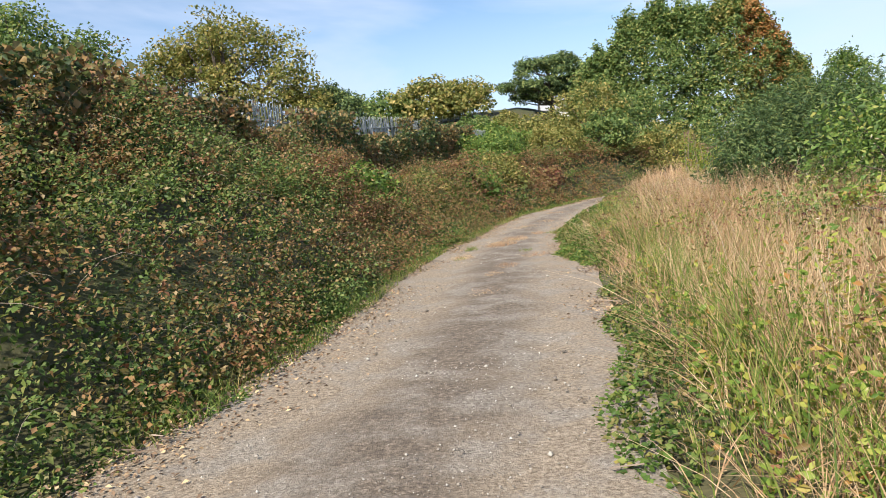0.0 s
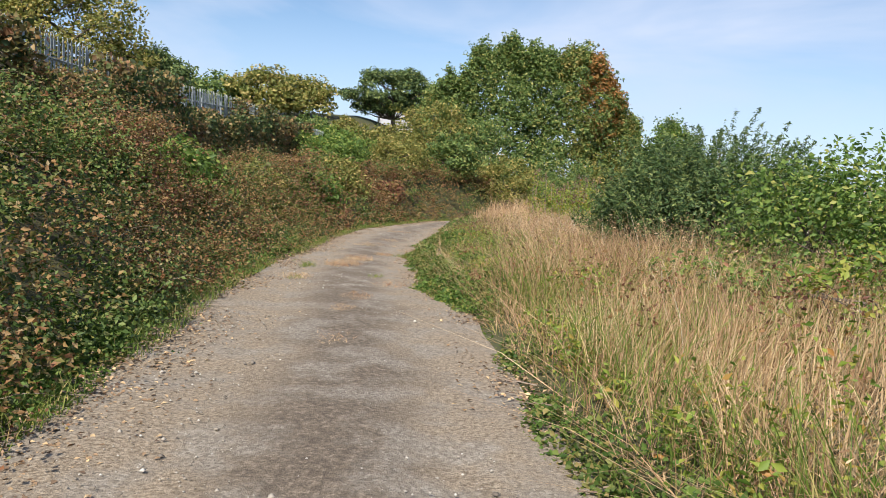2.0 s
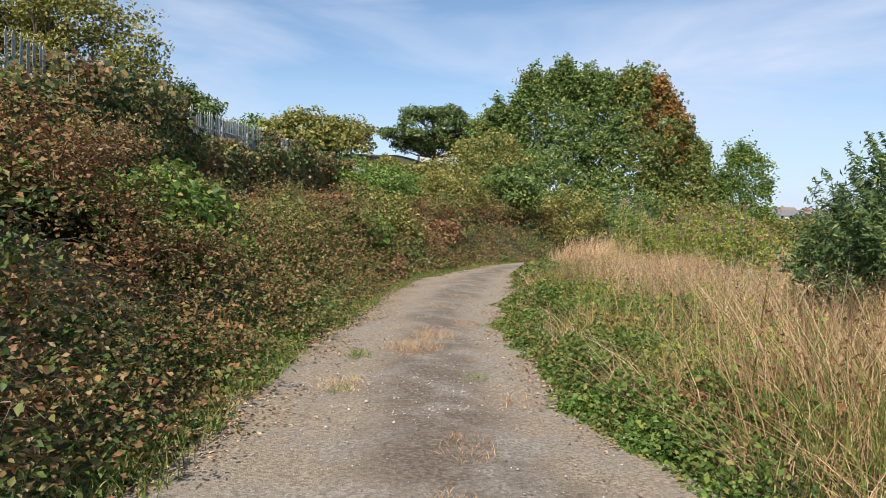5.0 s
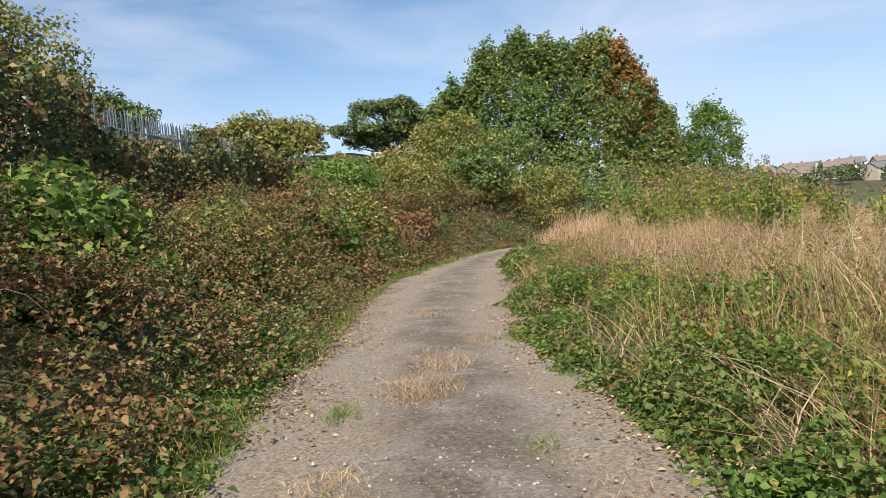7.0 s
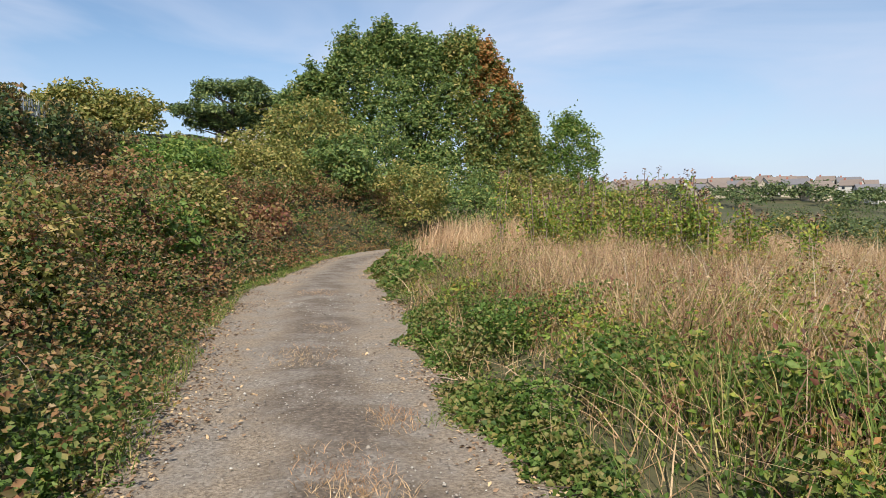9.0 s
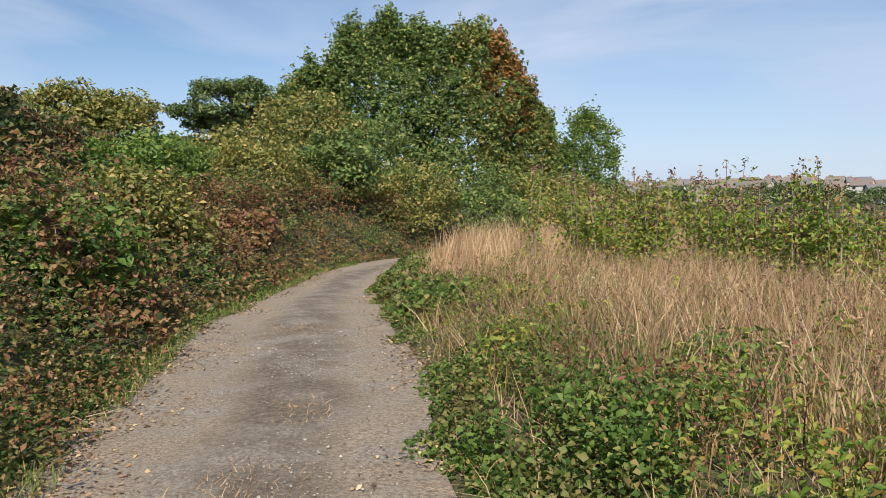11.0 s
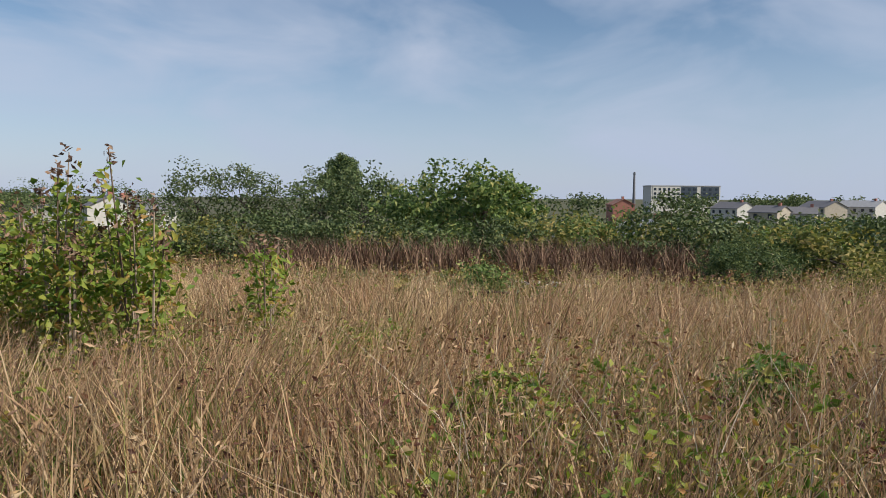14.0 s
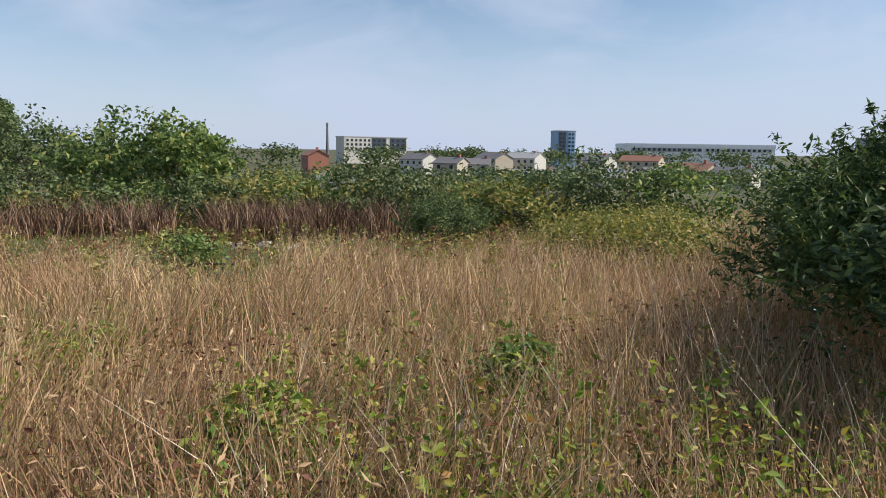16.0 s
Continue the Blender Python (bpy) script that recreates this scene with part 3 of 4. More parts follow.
# ---- bramble stems ----
def canes(count, y0, y1, length, thick, bare=False):
    """Arching canes that stand out of the thicket, as thin three-sided strips."""
    y = rng.uniform(y0, y1, count)
    x = np.interp(y, LY, LX) - rng.uniform(0.2, 5.5, count)
    p = np.stack([x, y, bank_top(x, y) - 0.25], 1)
    a = rng.uniform(-1.5, 1.5, count)
    d = np.stack([np.cos(a), np.sin(a), np.zeros(count)], 1)
    L = length * rng.uniform(0.5, 1.3, count)
    h = L * rng.uniform(0.25, 0.9, count)
    ts = np.linspace(0, 1, 6)
    rows = []
    for t in ts:
        c = p + d * (L * t)[:, None]
        c[:, 2] += h * (2.2 * t - 1.9 * t * t) + 0.1
        w = thick * (1 - 0.7 * t)
        sd = np.stack([-d[:, 1], d[:, 0], np.zeros(count)], 1) * w
        rows += [c - sd, c + sd, c + np.array((0, 0, 1.2)) * w]
    v = np.stack(rows, 1)
    k = v.shape[1]
    i = np.arange(count)[:, None] * k
    f = []
    for j in range(5):
        for e in range(3):
            a0, b0 = j * 3 + e, j * 3 + (e + 1) % 3
            f += [i + (a0, b0, b0 + 3), i + (a0, b0 + 3, a0 + 3)]
    return v.reshape(-1, 3), np.stack(f, 1).reshape(-1, 3)


tagged(np_mesh("bramble_canes", *join(canes(900, 0, 24, 0.6, 0.0034), canes(260, 22, 40, 0.6, 0.006)), M_TWIG), "bare arching bramble canes and dead twigs", "bramble", kind="stuff")


def ivy(count, y0, y1, size):
    y = rng.uniform(y0, y1, count)
    seen = sm(y, 12.6, 13.2) * (1 - sm(y, 15.4, 16.2)) + sm(y, 20.5, 21.5) * (1 - sm(y, 28, 28.6)) + sm(y, 29.2, 29.8) * (1 - sm(y, 32, 33))
    top = fence_z(y) - 0.12 - 0.62 * seen + 0.5 * (vnoise(y * 0.9, 1.5, 52) - 0.5)
    x = fence_x(y) + 0.40 + 0.45 * (vnoise(y * 0.7, 8.8, 51) - 0.5) + rng.normal(0, 0.16, count)
    base = land(x, y)
    z = base + (top - base) * rng.uniform(0, 1, count) ** 0.8
    return leaf_arrays(np.stack([x, y, z], 1), size * rng.uniform(0.6, 1.4, count), 0.1, 0.8, np.tile((0.8, -0.3, 0.1), (count, 1)))


def fence_x(y):
    return np.interp(y, [-20, 10, 13, 30, 45, 60], [-6.0, -6.3, -6.6, -7.6, -7.7, -7.9])


def fence_z(y):
    return np.interp(y, [-20, 13, 23, 30, 45, 60], [3.1, 3.4, 3.78, 4.3, 4.75, 5.3])


tagged(np_mesh("ivy_hedge", *join(ivy(38000, -1, 30, 0.1), ivy(12000, 30, 46, 0.13)), M_IVY), "dark ivy and bramble hedge hanging on the fence", "hedge", kind="stuff")

# ---- trees and shrubs ----
def crown_arrays(c, r, clumps, per, size, spread_r=0.22, up=0.4, hollow=0.55, seed=0, wide=0.55):
    """Leaves in clumps over an uneven ellipsoid with centre c and radii r."""
    g = np.random.default_rng(seed)
    d = unit(g.normal(size=(clumps, 3)))
    d[:, 2] = np.where(d[:, 2] < -0.45, -d[:, 2] * 0.6, d[:, 2])
    k = hollow + (1 - hollow) * g.uniform(0, 1, clumps) ** 0.5
    k *= 0.80 + 0.42 * vnoise(d[:, 0] * 2.3 + d[:, 2] * 1.1 + 10, d[:, 1] * 2.3 + 7 + d[:, 2], seed)
    p = np.array(c) + d * k[:, None] * np.array(r)
    q = np.repeat(p, per, 0)
    dd = np.repeat(d, per, 0)
    off = unit(g.normal(size=q.shape)) * (g.uniform(0, 1, (len(q), 1)) ** 0.45) * spread_r * 1.75 * np.array((1, 1, 0.75))
    return leaf_arrays(q + off, size * g.uniform(0.65, 1.35, len(q)), up, wide, dd), p


def tree(name, base, crowns, trunk_r, mat, label, category="tree", seed=1, limbs=14, group=""):
    """crowns: rows of centre (from the base), radii, clumps, leaves per clump, leaf size, clump radius[, material]."""
    root = tagged(new(name), label, category, group)
    root.location = base
    bm = bmesh.new()
    g = random.Random(seed)
    top = max(c[0][2] for c in crowns)
    pts = [Vector((g.uniform(-0.15, 0.15) * k, g.uniform(-0.15, 0.15) * k, top * k / 5 - (0.3 if k == 0 else 0))) for k in range(6)]
    tube(bm, pts, [trunk_r * (1.25 - k * 0.2) for k in range(6)], 9)
    made = []
    for k, row in enumerate(crowns):
        (v, f), tips = crown_arrays(row[0], row[1], row[2], row[3], row[4], row[5], seed=seed * 17 + k)
        made.append((v, f, row[6] if len(row) > 6 else mat))
        for j in range(limbs):
            tip = Vector(tips[g.randrange(len(tips))])
            s = pts[g.randrange(1, 5)]
            mid = s.lerp(tip, 0.5) + Vector((0, 0, -0.1 * (tip - s).length))
            tube(bm, [s, mid, tip], [trunk_r * 0.35, trunk_r * 0.2, trunk_r * 0.05], 5)
    part("trunk", bm, M_BARK, root)
    for m in dict.fromkeys(m for _, _, m in made):
        np_mesh("crown", *join(*[(v, f) for v, f, q in made if q == m]), m, root)
    return root


def at_land(x, y, dz=0.0):
    return (x, y, float(land(x, y)) + dz)


def lobes(seed, xs, tops, count, deep, r, low, clumps, per, size, sp, mats):
    """Leafy limbs under an outline: mats is rows of (material, test of x and z), the first that fits is taken."""
    g = random.Random(seed)
    out = []
    for k in range(count):
        x = xs[0] + (xs[-1] - xs[0]) * (k + g.random()) / count
        top = float(np.interp(x, xs, tops))
        t = g.random() ** 0.75 if k % 3 else 1.0
        z = low + (top - low - r * 0.7) * t
        rr2 = r * g.uniform(0.75, 1.2)
        m = next(m for m, test in mats if test is None or test(x, z, g.random()))
        out.append(((x, g.uniform(-deep, deep) * (1 - 0.5 * t), max(z, rr2 * 0.6)), (rr2, rr2, rr2 * g.uniform(1.0, 1.45)), clumps, per, size, sp, m))
    return out


def outline_tree(name, base, xs, tops, deep, clumps, per, size, mats, trunks, label, seed):
    """A broad crown that reaches the ground: leafy sprays packed under an uneven outline, with the limbs that bear them."""
    root = tagged(new(name), label, "tree")
    root.location = base
    g = np.random.default_rng(seed)
    x = g.uniform(xs[0], xs[-1], clumps)
    top = np.interp(x, xs, tops) + 2.6 * (vnoise(x * 0.95, 2.2, seed) - 0.55) + 1.3 * (vnoise(x * 2.9, 5.2, seed) - 0.55)
    rim = g.uniform(0, 1, clumps) < 0.24
    t = np.where(rim, g.uniform(0.88, 1.0, clumps), g.uniform(0, 1, clumps))
    z = 0.25 + (top - 0.5) * t
    half = deep * np.sqrt(np.clip(1 - (0.92 * t) ** 2.4, 0.04, 1)) * np.sqrt(np.clip(1 - (x / (xs[-1] + 1.2)) ** 4, 0.1, 1))
    side = np.sign(g.uniform(-1, 0.4, clumps))
    lump = 0.62 + 0.5 * vnoise(x * 0.75 + 3, z * 0.75 + 8, seed + 1)
    y = half * side * lump * np.where(g.uniform(0, 1, clumps) < 0.75, 1.0, g.uniform(0.2, 1, clumps))
    p = np.stack([x, y, z], 1)
    way = unit(np.stack([x * 0.09, side * 0.55, 0.35 + 0.5 * t], 1) + g.normal(0, 0.45, (clumps, 3)))
    L = g.uniform(0.35, 1.0, clumps) * (0.8 + 0.75 * rim * g.uniform(0, 1, clumps))
    k = g.uniform(0, 1, (clumps, per, 1))
    c = p[:, None, :] + way[:, None, :] * L[:, None, None] * k + g.normal(0, 1, (clumps, per, 3)) * (0.23 * (1.15 - 0.85 * k))
    kind = np.array([next(q for q, (m, test) in enumerate(mats) if test is None or test(a, b, u)) for a, b, u in zip(x, z, g.uniform(0, 1, clumps))])
    for q, (m, _) in enumerate(mats):
        pick = c[kind == q].reshape(-1, 3)
        if len(pick):
            np_mesh("crown", *leaf_arrays(pick, size * g.uniform(0.6, 1.35, len(pick)), 0.4, 0.52, np.repeat(way[kind == q], per, 0)), m, root)
    bm = bmesh.new()
    r = random.Random(seed)
    for bx, br in trunks:
        h = float(np.interp(bx, xs, tops)) * 0.86
        pts = [Vector((bx + r.uniform(-0.2, 0.2) * n, r.uniform(-0.2, 0.2) * n, h * n / 5 - (0.3 if n == 0 else 0))) for n in range(6)]
        tube(bm, pts, [br * (1.2 - n * 0.21) for n in range(6)], 8)
        near = np.flatnonzero(np.abs(x - bx) < 2.4)
        for n in range(26):
            tip = Vector(p[near[r.randrange(len(near))]])
            st = pts[min(4, 1 + int(4 * r.random()))]
            if tip.z > st.z:
                tube(bm, [st, st.lerp(tip, 0.5) + Vector((0, 0, -0.25)), tip], [br * 0.35, br * 0.22, br * 0.07], 5)
    part("trunk", bm, M_BARK, root)
    return root


outline_tree("broadleaf_tree", at_land(7.5, 57.5), [-8.4, -7.7, -6.6, -5.2, -4.1, -2.5, -1.0, 0.4, 2.0, 4.2, 6.2, 7.6], [5.2, 7.9, 9.8, 10.8, 12.0, 11.4, 12.6, 12.9, 11.8, 11.0, 9.2, 6.0], 4.6, 5200, 30, 0.225,
             [(M_ORANGE, lambda x, z, q: ((x - 4.5) ** 2 + (z - 10.0) ** 2 < 2.4 and q < 0.75) or ((x - 4.4) ** 2 + ((z - 8.0) / 1.8) ** 2 < 2.2 and q < 0.4)), (M_OLIVE, lambda x, z, q: x > 1.6 and q < 0.42), (M_TREE, None)],
             [(-4.2, 0.2), (0.3, 0.27), (4.6, 0.22)], "broad green tree with a patch of orange autumn leaves", 3)
outline_tree("young_tree", at_land(17.4, 57), [-2.3, -1.3, -0.6, 0.1, 0.7, 1.4, 2.0], [4.3, 5.6, 7.2, 7.8, 6.4, 5.4, 3.6], 1.8, 620, 26, 0.2, [(M_BRIGHT, None)], [(0.0, 0.12)], "slender young tree with bright green leaves", 15)


def shrub(name, x, y, rx, ry2, h, mat, label, seed, size=0.12, clumps=110, per=45, category="shrub", group="", sp=None):
    h *= 0.87
    clumps, per, size = int(clumps * 0.5), int(per * 0.8), size * 1.36
    z = h * 0.55
    return tree(name, at_land(x, y), [((0, 0, z), (rx, ry2, h * 0.52), clumps, per, size, sp or 0.16 + rx * 0.05), ((0.1 * rx, -0.15 * ry2, h * 0.3), (rx * 0.95, ry2 * 0.95, h * 0.34), clumps // 2, per, size, sp or 0.18 + rx * 0.05), ((0, -0.1 * ry2, h * 0.12), (rx, ry2, h * 0.16), clumps // 3, per, size, sp or 0.16 + rx * 0.05)],
                0.05 + 0.015 * h, mat, label, category, seed, 7, group)


# shrubs that close the end of the track
for k, (x, y, rx, ry2, h, m, lab) in enumerate([
    (-0.2, 43.5, 2.3, 2.0, 4.6, M_OLIVE, "olive shrub with small pale leaves beside the track"),
    (-2.6, 42.0, 2.0, 1.8, 2.7, M_OLIVE, "olive and brown shrub behind the brambles"),
    (-4.8, 39.5, 1.9, 1.6, 1.9, M_BRIGHT, "green elder shrub on the bank"),
    (0.9, 40.2, 1.4, 1.2, 2.5, M_TREE, "dark green bush at the bend of the track"),
    (2.6, 45.5, 2.2, 2.0, 4.2, M_TREE, "dark green shrub at the bend of the track"),
    (8.6, 51.0, 2.8, 2.0, 3.4, M_TREE, "dark green shrub beneath the tall tree"),
    (12.6, 50.0, 2.6, 2.0, 3.0, M_OLIVE, "yellowing shrub beneath the tall tree"),
    (15.5, 50.0, 2.6, 2.0, 2.9, M_OLIVE, "yellowing low shrub behind the grass"),
    (19.0, 51.0, 2.6, 2.0, 2.4, M_OLIVE, "low olive shrub at the field edge"),
    (-6.0, 46.0, 2.3, 2.2, 2.0, M_BRIGHT, "bright green shrub by the fence"),
    (-2.3, 32.0, 0.9, 0.9, 1.1, M_RUST, "rust-red bramble bush beside the track"),
    (-4.0, 32.0, 1.1, 1.0, 1.5, M_BRIGHT, "bright green bush rising from the brambles"),
    (-4.0, 24.3, 0.9, 0.9, 1.5, M_BRIGHT, "bright green elder bush rising from the brambles"),
    (-4.6, 19.6, 0.8, 0.8, 1.25, M_OLIVE, "olive-leaved bush rising from the brambles"),
    (-3.7, 28.2, 0.9, 0.9, 1.5, M_OLIVE, "olive and yellow bush beside the brambles"),
    (-5.2, 16.0, 0.8, 0.8, 1.3, M_BRIGHT, "bright green bush below the ivy hedge"),
    (-1.7, 37.6, 1.3, 1.2, 1.9, M_OLIVE, "brown-green bush at the bend of the track")]):
    shrub("shrub", x, y, rx, ry2, h, m, lab, 60 + k, 0.13 if y > 38 else 0.09, 150, 46)

# trees behind the fence and on the rise
tree("hedgerow_tree", at_land(-20.2, 40), lobes(31, [-6.0, -4.5, -2, 0, 2.2, 4.2, 5.6], [5.5, 7.4, 8.6, 9.4, 9.0, 6.8, 3.8], 34, 2.6, 1.5, 0.8, 26, 36, 0.21, 0.42, [(M_OLIVE, None)]), 0.3, M_OLIVE, "broad olive-green tree behind the steel fence", seed=8, limbs=2)
tree("evergreen_tree", at_land(-14.6, 42), lobes(32, [-2.2, -1, 0, 1, 2.0], [3.2, 4.8, 5.6, 4.8, 3.0], 12, 1.6, 0.9, 0.8, 28, 46, 0.18, 0.3, [(M_PINE, None)]), 0.2, M_PINE, "dark evergreen tree behind the steel fence", seed=9, limbs=3)
tree("dark_tree", at_land(-26.0, 31.5), lobes(33, [-4.4, -2.5, 0, 2.4, 4.2], [6.5, 8.6, 9.6, 8.4, 5.5], 26, 2.6, 1.4, 0.8, 26, 36, 0.21, 0.42, [(M_TREE, None)]), 0.3, M_TREE, "dense dark green tree behind the bank", seed=10, limbs=2)


def pine(name, base, h, rx, seed, label):
    """A wind-shaped pine: bare forked trunk under flat plates of needles."""
    root = tagged(new(name), label, "pine")
    root.location = base
    g = random.Random(seed)
    bm = bmesh.new()
    lean = Vector((g.uniform(-0.6, 0.6), 0, 0))
    pts = [lean * (k / 5) ** 2 + Vector((0, 0, h * 0.78 * k / 5)) for k in range(6)]
    tube(bm, pts, [0.34 - 0.04 * k for k in range(6)], 9)
    arrays = []
    for k in range(60):
        a, t = g.uniform(0, 6.283), g.uniform(0.22, 1) ** 0.85
        rr2 = rx * math.sqrt(max(0.06, 1 - ((t - 0.5) / 0.53) ** 2)) * g.uniform(0.3, 1.0)
        tip = Vector((math.cos(a) * rr2, math.sin(a) * rr2 * 0.8, h * (0.86 * t + 0.04)))
        s0 = pts[min(5, int(t * 4.5))]
        tube(bm, [s0, s0.lerp(tip, 0.5) + Vector((0, 0, -0.3)), tip], [0.12, 0.08, 0.03], 5)
        arrays.append(crown_arrays(tip, (rx * 0.22, rx * 0.2, h * 0.12), 22, 20, 0.46, 0.34, 0.8, seed=seed * 40 + k, wide=0.32)[0])
    part("trunk", bm, M_BARK, root)
    np_mesh("crown", *join(*arrays), M_PINE, root)
    return root


pine("pine_tree", at_land(-4.6, 103), 8.0, 6.6, 4, "spreading dark pine with a bare forked trunk")
for k, (x, y, rx, h, m) in enumerate([(-21, 96, 4.6, 6.0, M_OLIVE), (-16, 98, 4.0, 5.0, M_OLIVE), (-26, 95, 4.0, 4.6, M_TREE), (4, 96, 4, 5.0, M_TREE)]):
    shrub("hillside_tree", x, y, rx, 4, h, m, "round bushy tree on the rise beyond the track", 90 + k, 0.38, 120, 40, "tree", "trees on the rise", 0.7)

for k in range(16):
    x, y = -13 + 15 * (k % 8) / 7 + random.uniform(-0.8, 0.8), (66 if k < 8 else 82) + random.uniform(-4, 4)
    shrub("scrub_bush", x, y, random.uniform(1.6, 2.5), 1.8, random.uniform(1.8, 3.0), random.choice((M_OLIVE, M_TREE, M_BRIGHT)), "rounded scrub bush on the grassy rise", 700 + k, 0.19, 66, 40, "bush", "scrub on the rise")

# ---- shrubs and weeds beside the meadow ----
def gorse(name, x, y, r, h, seed, label, spikes=260, mat=None, at=None):
    """A dense spiny bush with upright leafy spikes."""
    root = tagged(new(name), label, "bush")
    root.location = at_land(x, y)
    g = np.random.default_rng(seed)
    d = unit(g.normal(size=(spikes, 3)) + (0, 0, 0.35))
    d[:, 2] = np.abs(d[:, 2])
    foot = d * np.array((r, r, h * 0.62)) * g.uniform(0.40, 0.88, (spikes, 1)) ** 0.8 * (0.8 + 0.4 * vnoise(d[:, 0] * 2 + 5, d[:, 1] * 2 + 5, seed))[:, None]
    foot[:, 2] += h * 0.22
    way = unit(d * 0.8 + (0, 0, 0.7) + g.normal(0, 0.25, (spikes, 3)))
    L = g.uniform(0.22, 0.48, spikes) * (h / 2.4) * np.where(g.uniform(0, 1, spikes) < 0.12, 1.4, 1.0)
    per = 84
    t = g.uniform(0, 1, (spikes, per, 1))
    c = foot[:, None, :] + way[:, None, :] * (L[:, None, None] * t) + g.normal(0, 1, (spikes, per, 3)) * (0.042 * (1.25 - t))
    v, f = leaf_arrays(c.reshape(-1, 3), 0.068 * g.uniform(0.7, 1.4, spikes * per), 0.1, 0.24, np.repeat(way, per, 0))
    heart = crown_arrays((0, 0, h * 0.36), (r * 0.92, r * 0.92, h * 0.42), int(spikes * 0.5), 34, 0.085, 0.17, seed=seed, wide=0.34)[0]
    np_mesh("foliage", *join((v, f), heart), mat or M_GORSE, root)
    bm = bmesh.new()
    rr2 = random.Random(seed)
    for k in range(36):
        q = Vector(foot[rr2.randrange(spikes)])
        tube(bm, [Vector((q.x * 0.1, q.y * 0.1, -0.1)), Vector((q.x * 0.45, q.y * 0.45, q.z * 0.55)), q], [0.03, 0.022, 0.008], 5)
    part("stem", bm, M_BARK, root)
    return root


gorse("gorse_bush", 3.95, 14.0, 2.1, 2.7, 21, "large dark green gorse bush at the edge of the grass", 820)
shrub("leafy_bush", 4.0, 42.5, 1.7, 1.4, 2.9, M_OLIVE, "olive bush behind the straw at the bend", 151, 0.11, 120, 50, "bush")
shrub("leafy_bush", 7.2, 43.5, 1.9, 1.4, 2.7, M_TREE, "green bush behind the straw at the bend", 152, 0.11, 120, 50, "bush")
shrub("leafy_bush", 10.6, 44.5, 2.0, 1.4, 2.4, M_OLIVE, "olive bush behind the meadow", 153, 0.11, 120, 50, "bush")
gorse("gorse_bush", 7.6, 12.0, 1.7, 2.3, 22, "spiky gorse bush beside the meadow", 200)
for k, (x, y, rx, h, m, lab) in enumerate([(4.1, 10.4, 1.3, 2.15, M_BRIGHT, "leafy sallow bush behind the dry grass"), (5.4, 9.2, 1.3, 1.7, M_BRIGHT, "bright green leafy bush behind the dry grass"),
    (11.5, 13.0, 1.6, 1.15, M_OLIVE, "straggling shrub in the meadow"), (15.0, 11.3, 2.0, 1.25, M_OLIVE, "low olive shrub in the meadow")]):
    shrub("leafy_bush", x, y, rx, rx, h, m, lab, 120 + k, 0.052, 240, 62, "bush")


def weed(x, y, h, seed, label="tall yellow-green weed with drooping leaves and brown seed tips"):
    root = tagged(new("tall_weed"), label, "weed", "tall weeds in the grass")
    root.location = at_land(x, y)
    g = random.Random(seed)
    bm = bmesh.new()
    cs, tipc = [], []
    for k in range(5):
        a, ln = g.uniform(0, 6.283), g.uniform(0.05, 0.35)
        hh = h * g.uniform(0.7, 1.0)
        top = Vector((math.cos(a) * ln, math.sin(a) * ln, hh))
        b0 = Vector((math.cos(a) * 0.05, math.sin(a) * 0.05, -0.02))
        tube(bm, [b0, b0.lerp(top, 0.5), top], [0.012, 0.009, 0.004], 5)
        for j in range(110):
            t = 0.15 + 0.82 * j / 110
            p = b0.lerp(top, t)
            cs.append((p.x + g.gauss(0, 0.14 * (1.2 - 0.6 * t)), p.y + g.gauss(0, 0.14 * (1.2 - 0.6 * t)), p.z - 0.03 + g.gauss(0, 0.02)))
        for j in range(16):
            tipc.append((top.x + g.gauss(0, 0.03), top.y + g.gauss(0, 0.03), top.z + g.gauss(-0.03, 0.05)))
    part("stem", bm, M_TWIG, root)
    np_mesh("foliage", *leaf_arrays(np.array(cs), 0.08 * rng.uniform(0.6, 1.3, len(cs)), 0.3, 0.5), M_WEED, root)
    np_mesh("seedhead", *leaf_arrays(np.array(tipc), 0.06 * rng.uniform(0.6, 1.3, len(tipc)), 0.2, 0.4), M_DEAD, root)["kind"] = "stuff"
    return root


for k in range(46):
    q = k / 45
    weed(3.6 + 1.6 * q + random.uniform(-0.5, 1.1), 27.6 - 5.2 * q + random.uniform(-0.8, 0.8), (1.0 - 0.16 * q) * (2.2 if k % 6 == 0 else random.choice((1.5, 1.7, 1.95))) * random.uniform(0.88, 1.06), 200 + k)

for k, (x, y, rx, h) in enumerate([(2.4, 9.6, 0.75, 0.85), (3.3, 8.6, 0.9, 1.0), (2.7, 11.0, 0.8, 0.8), (3.4, 7.0, 0.8, 0.9), (0.45, 20.9, 0.26, 0.34), (1.3, 21.8, 0.35, 0.4), (1.7, 19.6, 0.5, 0.42), (2.6, 18.2, 0.4, 0.45), (1.9, 16.6, 0.45, 0.5), (0.9, 15.2, 0.5, 0.5), (1.5, 23.4, 0.4, 0.5), (4.1, 19.4, 0.38, 0.42), (4.5, 17.8, 0.22, 0.6), (6.2, 20.8, 0.4, 0.4)]):
    shrub("bramble_bush", x, y, rx, rx, h, M_WEED if k % 3 else M_BRIGHT, "small yellow-green bramble bush among the straw", 160 + k, 0.055, 60, 30, "bush", "bramble bushes in the grass", 0.11)

